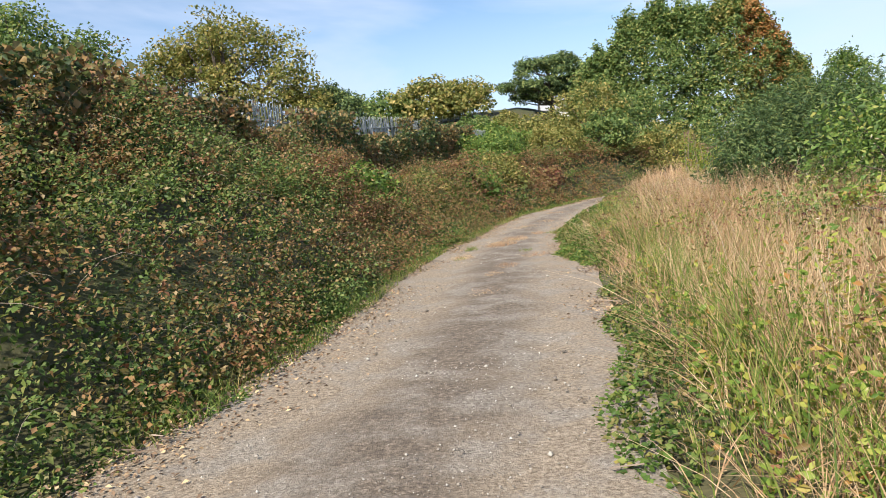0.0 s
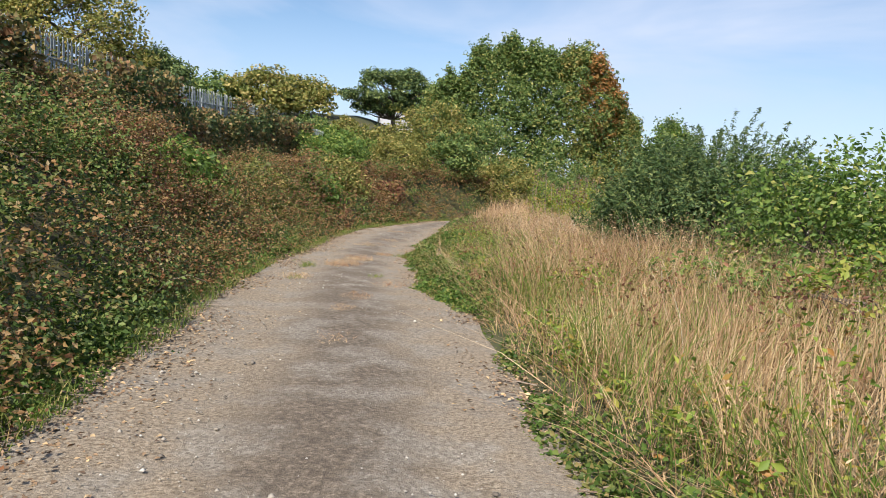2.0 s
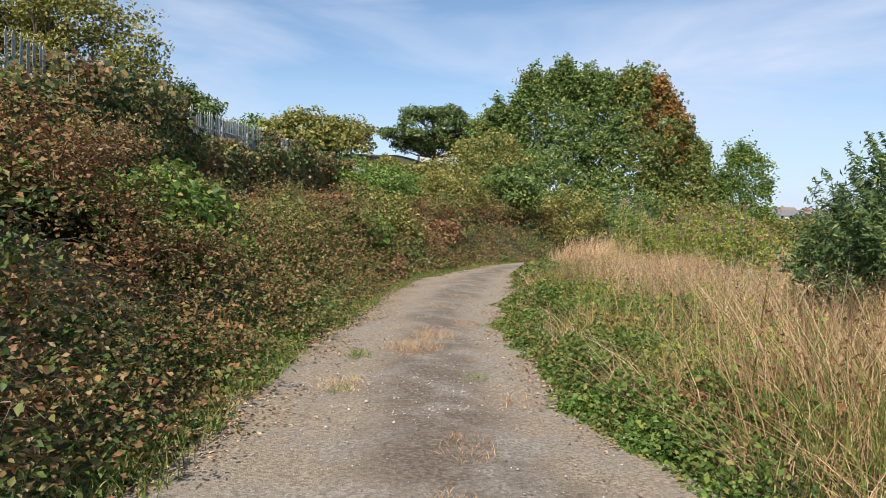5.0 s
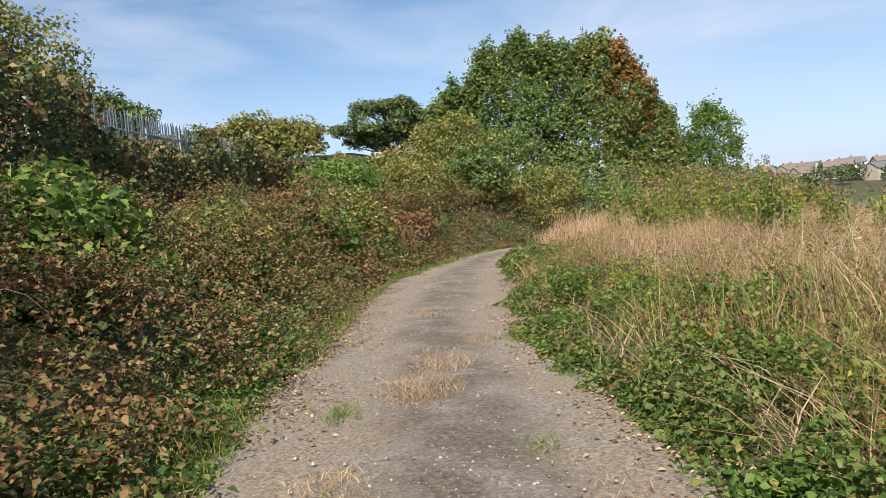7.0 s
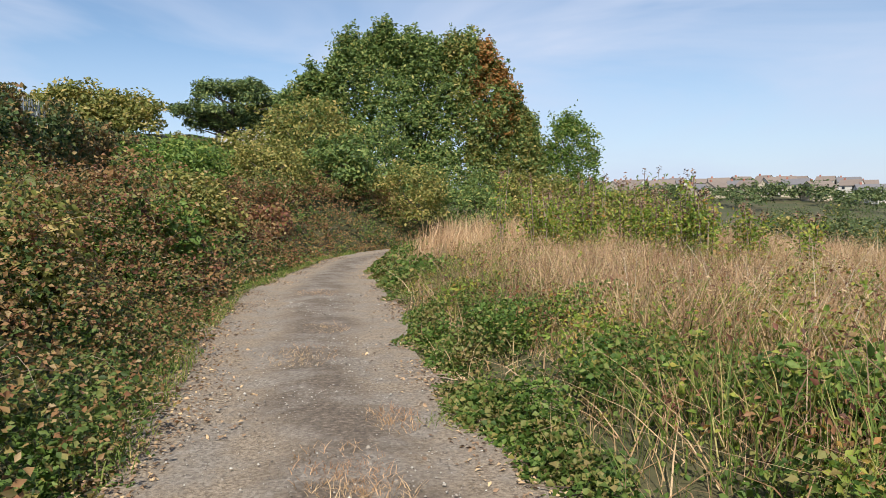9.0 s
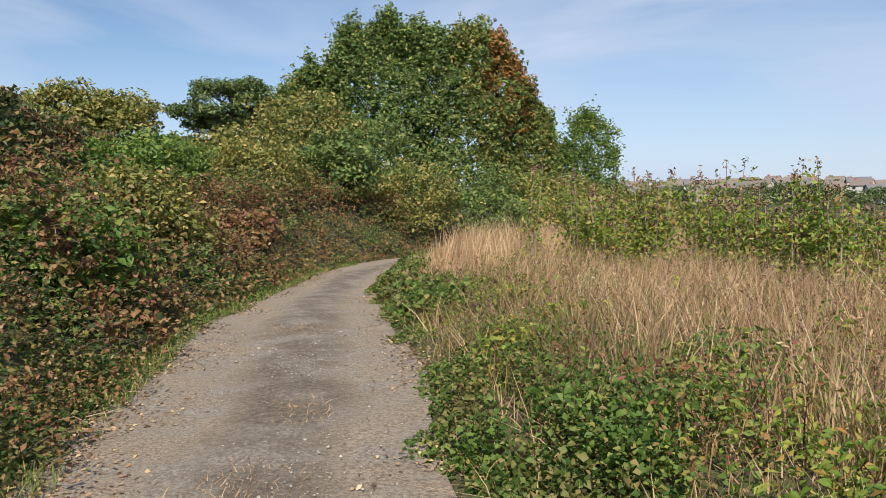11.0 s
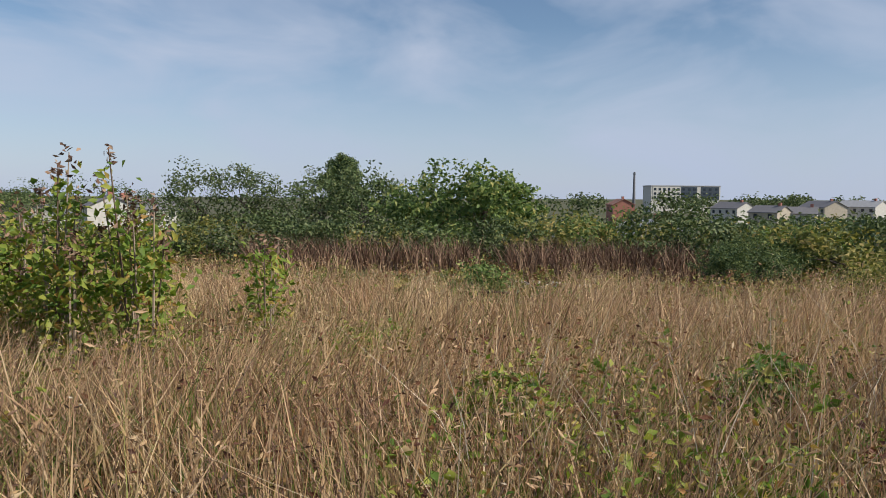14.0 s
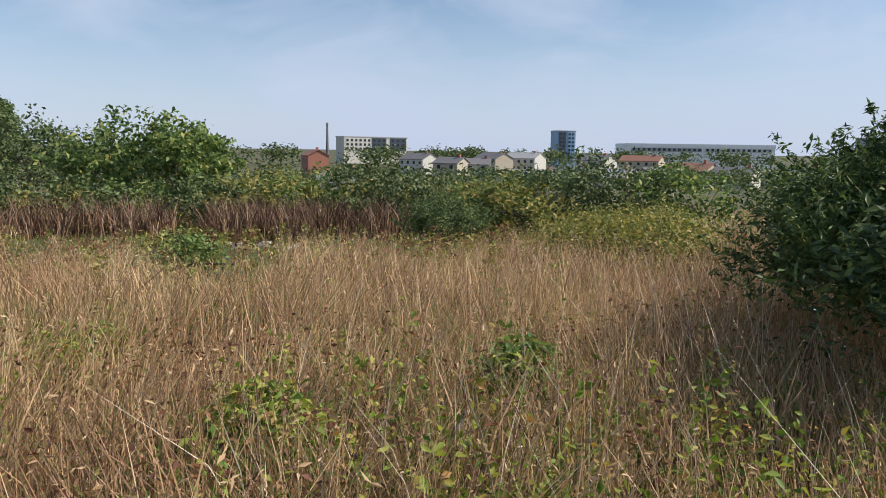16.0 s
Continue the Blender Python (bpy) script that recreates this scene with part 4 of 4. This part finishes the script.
# ---- field edge ----
for k in range(30):
    q = k / 29
    b = radians(38 + 84 * q)
    d = 34 - 10 * q + random.uniform(-1.5, 1.5)
    m = random.choice((M_FARLEAF, M_TREE, M_OLIVE, M_FARLEAF))
    shrub("hedge_shrub", math.sin(b) * d, 19 + math.cos(b) * d, random.uniform(1.7, 2.6), 1.8, random.uniform(1.5, 2.4) * (1.3 if q > 0.55 else 1.0), m, "bushy green shrub in the hedge beyond the meadow", 300 + k, 0.13, 60, 38, "shrub", "hedge beyond the meadow")


def thatch(count, b0, b1, d0, d1, hmin, hmax):
    """Dead upright stems under the hedge."""
    b, d = np.radians(rng.uniform(b0, b1, count)), rng.uniform(d0, d1, count)
    x, y = np.sin(b) * d, 19 + np.cos(b) * d
    h = rng.uniform(hmin, hmax, count)
    return blade_arrays(np.stack([x, y, land(x, y)], 1), h, rng.normal(0, 0.35, (count, 2)) * h[:, None], np.full(count, 0.035))


tagged(np_mesh("dead_gorse_thicket", *join(thatch(1500, 66, 84, 26, 28, 0.6, 1.5), thatch(2200, 86, 101, 23.5, 26, 0.6, 1.5)), M_DEAD), "bare brown stems of dead gorse below the hedge", "dead gorse", kind="stuff")
gorse("gorse_bush", 21.5, 13.6, 1.5, 1.9, 31, "dark rounded gorse bush at the end of the meadow", 240, M_PINE)
gorse("gorse_bush", 24.5, 12.0, 1.4, 1.7, 32, "dark green gorse bush in the hedge", 200)
shrub("leafy_bush", 12.6, 20.4, 0.55, 0.5, 0.85, M_TREE, "small dark green bush standing in the short grass", 330, 0.06, 60, 40, "bush")


def boulder(x, y, r, seed):
    bm = bmesh.new()
    bmesh.ops.create_icosphere(bm, subdivisions=2, radius=r)
    g = random.Random(seed)
    for v in bm.verts:
        n = noise.noise(v.co * 2.4 / r + Vector((seed, 0, 0)))
        v.co = Vector((v.co.x * 1.5, v.co.y, v.co.z * 0.6)) * (1 + 0.28 * n)
    ob = part("boulder", bm, M_BOULDER)
    ob.location = at_land(x, y, r * 0.2)
    ob.rotation_euler = (0, 0, g.uniform(0, 6))
    return tagged(ob, "pale rough stone lying in the short grass", "stone", "stones in the meadow")


for k, (x, y, r) in enumerate([(21.4, 19.6, 0.26), (21.9, 18.9, 0.2), (21.2, 20.4, 0.15), (20.8, 18.2, 0.2), (22.6, 20.1, 0.18)]):
    boulder(x, y, r, k + 3)

# ---- trees beyond the field ----
def bearing(deg, d, dz=0.0):
    b = radians(deg)
    return at_land(math.sin(b) * d, 19 + math.cos(b) * d, dz)


def far_tree(deg, d, r, h, seed, mat=None, label="dark green tree beyond the meadow", size=0.3):
    x, y, _ = bearing(deg, d)
    return shrub("distant_tree", x, y, r, r, h, mat or M_FARLEAF, label, seed, size, 90, 36, "tree", "trees beyond the meadow", r * 0.17)


for k, (deg, d, r, h) in enumerate([(63, 100, 4.5, 10.5), (66, 98, 3.8, 11.0), (69, 98, 4, 9.0), (72, 86, 4.2, 8.8), (75, 80, 4.4, 8.8), (79, 62, 3.4, 6.6), (82, 58, 3.4, 7.0), (84.5, 55, 3.0, 7.2), (86.5, 57, 2.4, 6.2),
    (77, 95, 5, 9.5), (60, 120, 5, 8), (56, 150, 7, 13), (52, 170, 7, 13), (48, 180, 7, 13), (58, 165, 6, 12), (44, 175, 6, 10), (40, 200, 6, 9)]):
    far_tree(deg, d, r, h * 0.9, 400 + k, M_TREE if 78 < deg < 88 else M_FARLEAF)
pine("umbrella_pine", bearing(73.6, 118), 13.5, 4.4, 44, "flat-topped pine above the hedge trees")


def woods(rows, name, label):
    """A belt of far woodland: bearing, distance, radius, height of each crown."""
    arrays = []
    for k, (deg, d, r, h) in enumerate(rows):
        x, y, z = bearing(deg, d)
        arrays.append(crown_arrays((x, y, z + h * 0.5), (r, r, h * 0.6), 24, 11, max(0.45, d * 0.0040), r * 0.2, seed=500 + k)[0])
    return tagged(np_mesh(name, *join(*arrays), M_FARLEAF), label, "woodland", kind="stuff")


rows = []
for k in range(80):
    deg = random.uniform(86, 150)
    d = random.choice((75, 95, 130, 170, 230)) * random.uniform(0.9, 1.1)
    rows.append((deg, d, 3.0 + d * 0.012, 1.9 + 0.010 * max(0, d - 75)))
for k in range(40):
    d = random.uniform(360, 460)
    rows.append((random.uniform(84, 140), d, 9, 10))
for k in range(76):
    rows.append((random.uniform(18, 56), random.choice((300, 330, 345, 395, 460)) * random.uniform(0.96, 1.04), 6, 6))
woods(rows, "distant_woodland", "dark green woodland among distant houses")


# ---- buildings ----
def house(x, y, w, d, h, rot, wall, roof, label, floors=2, base=None, pitch=0.5, category="house", group="distant houses", name="house"):
    root = tagged(new(name), label, category, group)
    z = float(land(x, y)) if base is None else base
    root.matrix_basis = pose(x, y, z, 0, 0, rot)
    bm = bmesh.new()
    box(bm, -w / 2, w / 2, -d / 2, d / 2, -2.5, h)
    rh = d * 0.5 * pitch
    for s1 in (-1, 1):
        q = [bm.verts.new(p) for p in ((s1 * w / 2, -d / 2, h), (s1 * w / 2, d / 2, h), (s1 * w / 2, 0, h + rh))]
        bm.faces.new(q)
    part("wall", bm, wall, root)
    bm = bmesh.new()
    for s1 in (-1, 1):
        o = [(-w / 2 - 0.3, s1 * (d / 2 + 0.35), h - 0.12), (w / 2 + 0.3, s1 * (d / 2 + 0.35), h - 0.12), (w / 2 + 0.3, 0, h + rh + 0.04), (-w / 2 - 0.3, 0, h + rh + 0.04)]
        lo = [bm.verts.new(p) for p in o]
        hi = [bm.verts.new((p[0], p[1], p[2] + 0.2)) for p in o]
        for qd in ((0, 1, 2, 3), (7, 6, 5, 4), (0, 4, 5, 1), (1, 5, 6, 2), (2, 6, 7, 3), (3, 7, 4, 0)):
            bm.faces.new([(lo + hi)[e] for e in qd])
    part("roof", bm, roof, root)
    bm = bmesh.new()
    box(bm, -w * 0.32 - 0.4, -w * 0.32 + 0.4, -0.35, 0.35, h + rh * 0.5, h + rh + 1.0)
    part("chimney", bm, M_BRICK, root)
    nw = max(2, int(w / 3.2))
    wm = None
    for fl in range(floors):
        for k in range(nw):
            for s1 in (-1, 1):
                if wm is None:
                    bm = bmesh.new()
                    box(bm, -0.6, 0.6, -0.04, 0.04, 0, 1.2)
                    ob = part("window", bm, M_GLASS, root)
                    wm = ob.data
                else:
                    ob = new("window", wm)
                    ob.parent = root
                ob.location = (-w / 2 + w * (k + 0.5) / nw, s1 * (d / 2 + 0.01), 0.9 + fl * h / floors)
    return root


def house_at(deg, dist, w, d, h, rot, wall, roof, label, top=None, **more):
    """top: the height of the ridge, where it is known."""
    x, y, z = bearing(deg, dist)
    b = None if top is None else top - 1.3 - h - d * 0.25
    return house(x, y, w, d, h, rot, wall, roof, label, base=b, **more)


g = random.Random(77)
W_LAB, C_LAB = "white rendered house with a dark tiled roof on the hillside", "cream rendered house with a dark tiled roof on the hillside"
for k in range(34):
    q = (k % 17) / 16
    deg = 22 + 23 * q + g.uniform(-0.5, 0.5)
    cream = g.random() < 0.5
    house_at(deg, (360 if k < 17 else 425) + g.uniform(-25, 25), g.uniform(7, 12), 7.5, g.uniform(4.2, 5.0), g.uniform(-70, 20), M_CREAM if cream else M_RENDER, g.choice((M_SLATE, M_BROWNROOF, M_BROWNROOF)), C_LAB if cream else W_LAB, pitch=0.66)
for deg, dist, w, rot in ((53, 185, 9, 20), (56.8, 140, 8, 40), (59.0, 143, 11, -30)):
    house_at(deg, dist, w, 7.5, 4.8, rot, M_RENDER, M_SLATE, "white rendered house with a dark slate roof among trees")
house(-2.0, 124, 11, 8, 2.6, 8, M_RENDER, M_PALEROOF, "white bungalow with a pale weathered roof behind the pine", 1)
# the town across the valley
for deg, dist, w, d, h, rot, wall, roof, lab, top in (
    (97.0, 112, 12, 8, 3.0, 12, M_PALEROOF, M_PALEROOF, "low grey barn with a pale sheet roof", -0.3),
    (91.0, 92, 7, 6, 2.4, 30, M_RENDER, M_PALEROOF, "small shed with a pale pitched roof", -2.2),
    (105.5, 225, 9, 7, 5.0, 40, M_CREAM, M_SLATE, "cream house with a slate roof across the valley", 0.8),
    (107.5, 228, 8, 7, 5.0, 70, M_RENDER, M_SLATE, "white gabled house across the valley", 0.5),
    (109.5, 180, 17, 8, 4.0, 20, M_PALEROOF, M_SLATE, "long terrace with a grey slate roof", -2.3),
    (112.0, 190, 15, 8, 4.0, 22, M_CREAM, M_PALEROOF, "long terrace with a weathered roof", -1.8),
    (114.8, 200, 16, 8, 4.6, 18, M_RENDER, M_SLATE, "terrace of white houses with slate roofs", -1.2),
    (118.0, 185, 10, 8, 4.4, 28, M_CREAM, M_PALEROOF, "cream house with a weathered hipped roof", -1.0),
    (121.2, 200, 8, 7, 4.6, 75, M_RENDER, M_SLATE, "white gabled house across the valley", -0.8),
    (123.5, 215, 13, 8, 4.6, 25, M_CREAM, M_REDROOF, "house with a red clay roof across the valley", 0.3),
    (126.5, 210, 12, 8, 4.6, 30, M_RENDER, M_SLATE, "white house with a slate roof across the valley", -0.6),
    (130.5, 200, 14, 8, 4.6, 35, M_CREAM, M_SLATE, "cream house with a slate roof across the valley", -0.4),
    (103.0, 300, 14, 9, 5.5, 30, M_RENDER, M_SLATE, "white house on the far slope", 1.4),
    (108.8, 310, 16, 9, 5.5, 15, M_CREAM, M_SLATE, "cream house on the far slope", 2.0),
    (111.2, 320, 16, 9, 5.5, 35, M_RENDER, M_PALEROOF, "white house on the far slope", 2.2),
    (116.6, 330, 16, 9, 5.5, 25, M_RENDER, M_SLATE, "white house on the far slope", 1.6),
    (120.0, 340, 18, 9, 5.5, 40, M_CREAM, M_REDROOF, "cream house with a red roof on the far slope", 1.6),
    (95.0, 250, 9, 7, 6.0, 10, M_BRICK, M_REDROOF, "red brick house with a red roof", 2.4)):
    house_at(deg, dist, w, d, h, rot, wall, roof, lab, top)


def slab(deg, dist, w, d, z0, z1, rot, label, wall, panels, category="building", name="office_block", rows_n=3, roof=None, thick=0.5):
    """A flat-roofed block: panels is a row of (from, to, material) along its front, each with rows of windows."""
    x, y, _ = bearing(deg, dist)
    root = tagged(new(name), label, category)
    root.matrix_basis = pose(x, y, 0, 0, 0, rot)
    bm = bmesh.new()
    box(bm, -w / 2, w / 2, -d / 2, d / 2, z0 - 10, z1)
    part("wall", bm, wall, root)
    bm = bmesh.new()
    box(bm, -w / 2 - 0.3, w / 2 + 0.3, -d / 2 - 0.3, d / 2 + 0.3, z1, z1 + thick)
    part("roof", bm, roof or M_PALEROOF, root)
    for a, b, m in panels:
        bm = bmesh.new()
        box(bm, -w / 2 + a * w, -w / 2 + b * w, -d / 2 - 0.25, -d / 2 - 0.01, z0 + 0.5, z1 - 0.4)
        pan = part("panel", bm, m, root)
        n = max(2, int((b - a) * w / 3))
        mesh = None
        for r in range(rows_n):
            for k in range(n):
                if mesh is None:
                    bm = bmesh.new()
                    box(bm, -0.8, 0.8, -0.1, 0.1, 0, (z1 - z0) / rows_n * 0.5)
                    ob = part("window", bm, M_GLASS, pan)
                    mesh = ob.data
                else:
                    ob = new("window", mesh)
                    ob.parent = pan
                ob.location = (-w / 2 + w * (a + (b - a) * (k + 0.5) / n), -d / 2 - 0.27, z0 + 1 + r * (z1 - z0 - 1) / rows_n)
    return root


slab(99.4, 500, 46, 14, 0.0, 9.2, -75.4, "long white office block with dark glazed bays", M_RENDER, [(0.02, 0.42, M_RENDER), (0.43, 0.66, M_NAVY), (0.72, 0.98, M_NAVY)])
slab(114.1, 500, 12.5, 12, -4, 15.0, -90.1, "blue and white residential tower", M_BLUE, [(0.05, 0.45, M_NAVY), (0.55, 0.95, M_BLUE)], name="tower_block", rows_n=7)
slab(135.5, 400, 18, 10, 2, 9.5, -111.5, "grey slab office building on the skyline", M_PALEROOF, [(0.03, 0.97, M_NAVY)], rows_n=4)
slab(123.6, 480, 88, 30, 2.0, 5.0, -104, "long low shed with a white metal roof", M_WHITEMETAL, [(0.02, 0.5, M_PALEROOF), (0.52, 0.98, M_RENDER)], name="warehouse", rows_n=1, roof=M_WHITEMETAL, thick=2.2)


def mast(deg, dist, h):
    x, y, _ = bearing(deg, dist)
    root = tagged(new("chimney_mast"), "slim dark steel chimney beside the office block", "chimney")
    root.location = (x, y, -4)
    bm = bmesh.new()
    tube(bm, [Vector((0, 0, 0)), Vector((0, 0, h * 0.5)), Vector((0, 0, h))], [1.1, 0.8, 0.6], 10)
    part("shaft", bm, M_SLATE, root)
    bm = bmesh.new()
    tube(bm, [Vector((0, 0, h * 0.93)), Vector((0, 0, h * 0.96))], [0.95, 0.95], 10)
    part("collar", bm, M_STEEL, root)


mast(96.0, 480, 22)


# ---- steel palisade fence ----
fence = tagged(new("palisade_fence"), "galvanised steel palisade fence half buried in ivy", "fence")
bm = bmesh.new()
for a0, a1 in ((-0.034, -0.018), (-0.018, 0.018), (0.018, 0.034)):
    o0, o1 = (0.012, 0) if a0 < -0.02 else ((0, 0) if a0 < 0 else (0, 0.012))
    q = [(o0, a0, 0), (o1, a1, 0), (o1, a1, 2.25 if abs(a1) < 0.03 and abs(a0) < 0.03 else 2.25), (o0, a0, 2.25)]
    lo = [bm.verts.new(p) for p in q]
    hi = [bm.verts.new((p[0] - 0.003, p[1], p[2])) for p in q]
    for qd in ((0, 1, 2, 3), (7, 6, 5, 4), (0, 4, 5, 1), (1, 5, 6, 2), (2, 6, 7, 3), (3, 7, 4, 0)):
        bm.faces.new([(lo + hi)[e] for e in qd])
tip = [bm.verts.new(p) for p in ((0.0, -0.034, 2.25), (0.0, 0.034, 2.25), (0.0, 0.0, 2.36), (-0.004, -0.034, 2.25), (-0.004, 0.034, 2.25), (-0.004, 0.0, 2.36))]
for qd in ((0, 1, 2), (5, 4, 3), (0, 3, 4, 1), (1, 4, 5, 2), (2, 5, 3, 0)):
    bm.faces.new([tip[e] for e in qd])
pale = part("pale", bm, M_STEEL, fence)
ys = np.arange(11.5, 57.5, 0.155)
for k, yy in enumerate(ys):
    ob = pale if k == 0 else new("pale", pale.data)
    ob.parent = fence
    ob.matrix_basis = pose(float(fence_x(yy)), float(yy), float(fence_z(yy)) - 2.36 + random.uniform(-0.015, 0.015), 0, random.uniform(-1, 1), random.uniform(-3, 3))
for k in range(17):
    y0 = 11.5 + k * 2.75
    bm = bmesh.new()
    box(bm, -0.05, 0.05, -0.03, 0.03, -0.6, 2.1)
    post = part("post", bm, M_STEEL, fence)
    post.location = (float(fence_x(y0)) - 0.08, y0, float(fence_z(y0)) - 2.36)
    for hh in (0.35, 1.95):
        bm = bmesh.new()
        p0 = Vector((float(fence_x(y0)) - 0.03, y0, float(fence_z(y0)) - 2.36 + hh))
        p1 = Vector((float(fence_x(y0 + 2.75)) - 0.03, y0 + 2.75, float(fence_z(y0 + 2.75)) - 2.36 + hh))
        tube(bm, [p0, p1], [0.028, 0.028], 4)
        part("rail", bm, M_STEEL, fence)

# ---- litter on the track ----
def pebbles(count, y0, y1, r):
    y = rng.uniform(y0, y1, count)
    t = np.clip(rng.normal(0.5, 0.33, count), 0.02, 0.98)
    l, rt = np.interp(y, LY, LX), np.interp(y, RY, RX)
    x = l + (rt - l) * t
    ok = vnoise(x * 1.4, y * 0.9, 61) + rng.normal(0, 0.15, count) > 0.45
    x, y, t = x[ok], y[ok], t[ok]
    n = len(x)
    z = 0.012 + 0.035 * np.sin(np.pi * t)
    s = r * np.exp(rng.normal(0, 0.45, n))
    oct_ = np.array(((1, 0, 0), (0, 1, 0), (-1, 0, 0), (0, -1, 0), (0, 0, 0.7), (0, 0, -0.7)), float)
    v = oct_[None] * s[:, None, None] * rng.uniform(0.6, 1.3, (n, 6, 1))
    a = rng.uniform(0, 6.283, n)
    ca, sa = np.cos(a)[:, None], np.sin(a)[:, None]
    v = np.stack([v[:, :, 0] * ca - v[:, :, 1] * sa, v[:, :, 0] * sa + v[:, :, 1] * ca, v[:, :, 2]], 2) + np.stack([x, y, z], 1)[:, None, :]
    fc = np.array(((0, 1, 4), (1, 2, 4), (2, 3, 4), (3, 0, 4), (1, 0, 5), (2, 1, 5), (3, 2, 5), (0, 3, 5)))
    return v.reshape(-1, 3), (np.arange(n)[:, None, None] * 6 + fc[None]).reshape(-1, 3)


tagged(np_mesh("gravel", *join(pebbles(20000, 1, 24, 0.0046), pebbles(900, 2, 24, 0.009)), M_GRAVEL), "loose grey and buff gravel on the track", "gravel", kind="stuff")


def litter(count):
    y = rng.uniform(0, 34, count)
    left = rng.uniform(0, 1, count) < 0.55
    x = np.where(left, np.interp(y, LY, LX) + np.abs(rng.normal(0, 0.34, count)) - 0.1, np.interp(y, RY, RX) - np.abs(rng.normal(0, 0.22, count)) + 0.3 * rng.uniform(0, 1, count))
    ok = vnoise(x * 1.3, y * 1.3, 66) > 0.38
    x, y = x[ok], y[ok]
    return leaf_arrays(np.stack([x, y, np.full(len(x), 0.03)], 1), 0.034 * rng.uniform(0.5, 1.3, len(x)), 2.5, 0.6)


tagged(np_mesh("leaf_litter", *litter(24000), M_LITTER), "dry brown leaves and twigs at the track's edges", "leaf litter", kind="stuff")


def shoots(count):
    """Bramble shoots and twigs that trail over the edges of the track."""
    y = rng.uniform(2, 30, count)
    left = rng.uniform(0, 1, count) < 0.65
    x = np.where(left, np.interp(y, LY, LX) - 0.05, np.interp(y, RY, RX) + 0.05)
    sgn = np.where(left, 1.0, -1.0)
    a = rng.normal(0, 0.9, count)
    L = rng.uniform(0.1, 0.42, count)
    root = np.stack([x, y, np.full(count, 0.03)], 1)
    out = []
    for t0, t1 in ((0, 0.5), (0.5, 1)):
        p0 = root + np.stack([sgn * np.cos(a) * L * t0, np.sin(a) * L * t0 + 0.05 * t0, np.full(count, 0.015)], 1)
        p1 = root + np.stack([sgn * np.cos(a) * L * t1, np.sin(a) * L * t1 + 0.12 * t1, np.full(count, 0.015)], 1)
        w = np.stack([np.zeros(count), np.full(count, 0.006), np.full(count, 0.002)], 1) * (1.2 - 0.6 * t0)
        v = np.stack([p0 - w, p0 + w, p1 + w * 0.7, p1 - w * 0.7], 1).reshape(-1, 3)
        i = np.arange(count)[:, None] * 4
        out.append((v, np.stack([i + (0, 1, 2), i + (0, 2, 3)], 1).reshape(-1, 3)))
    return join(*out)


tagged(np_mesh("trailing_shoots", *shoots(120), M_TWIG), "thin brown bramble shoots trailing onto the track", "twigs", kind="stuff")


def tufts(spots, name, mat, label):
    arr = []
    for x, y, r, n, h in spots:
        a, q = rng.uniform(0, 6.283, n), r * rng.uniform(0, 1, n) ** 0.7
        p = np.stack([x + np.cos(a) * q * 0.9, y + np.sin(a) * q * 1.5, np.full(n, 0.03)], 1)
        hh = h * rng.uniform(0.4, 1.2, n)
        arr.append(blade_arrays(p, hh, rng.normal(0, 1.1, (n, 2)) * hh[:, None], np.full(n, 0.005)))
    return tagged(np_mesh(name, *join(*arr), mat), label, "grass", kind="stuff")


tufts([(-1.66, 15.3, 0.28, 420, 0.06), (-1.85, 14.4, 0.34, 560, 0.07), (-1.72, 15.7, 0.3, 260, 0.05), (-1.3, 16.5, 0.2, 200, 0.05), (-1.75, 18.8, 0.4, 300, 0.05), (-1.4, 20.3, 0.3, 220, 0.05), (-1.0, 12.2, 0.25, 140, 0.04), (-1.34, 11.0, 0.2, 160, 0.05), (-1.43, 10.1, 0.16, 120, 0.04), (-1.35, 8.6, 0.2, 120, 0.04), (-1.2, 24, 0.4, 200, 0.06), (-2.3, 12.6, 0.25, 200, 0.05)],
      "dry_grass_tuft", M_STRAW, "flattened dry grass growing in the track's middle")
tufts([(-2.35, 13.9, 0.15, 150, 0.08), (-1.25, 13.0, 0.13, 60, 0.05), (-2.3, 12.4, 0.12, 60, 0.05), (-0.75, 16.6, 0.2, 160, 0.08), (-1.0, 16.4, 0.15, 60, 0.06)], "green_grass_tuft", M_GRASS, "small green grass tuft growing in the gravel")
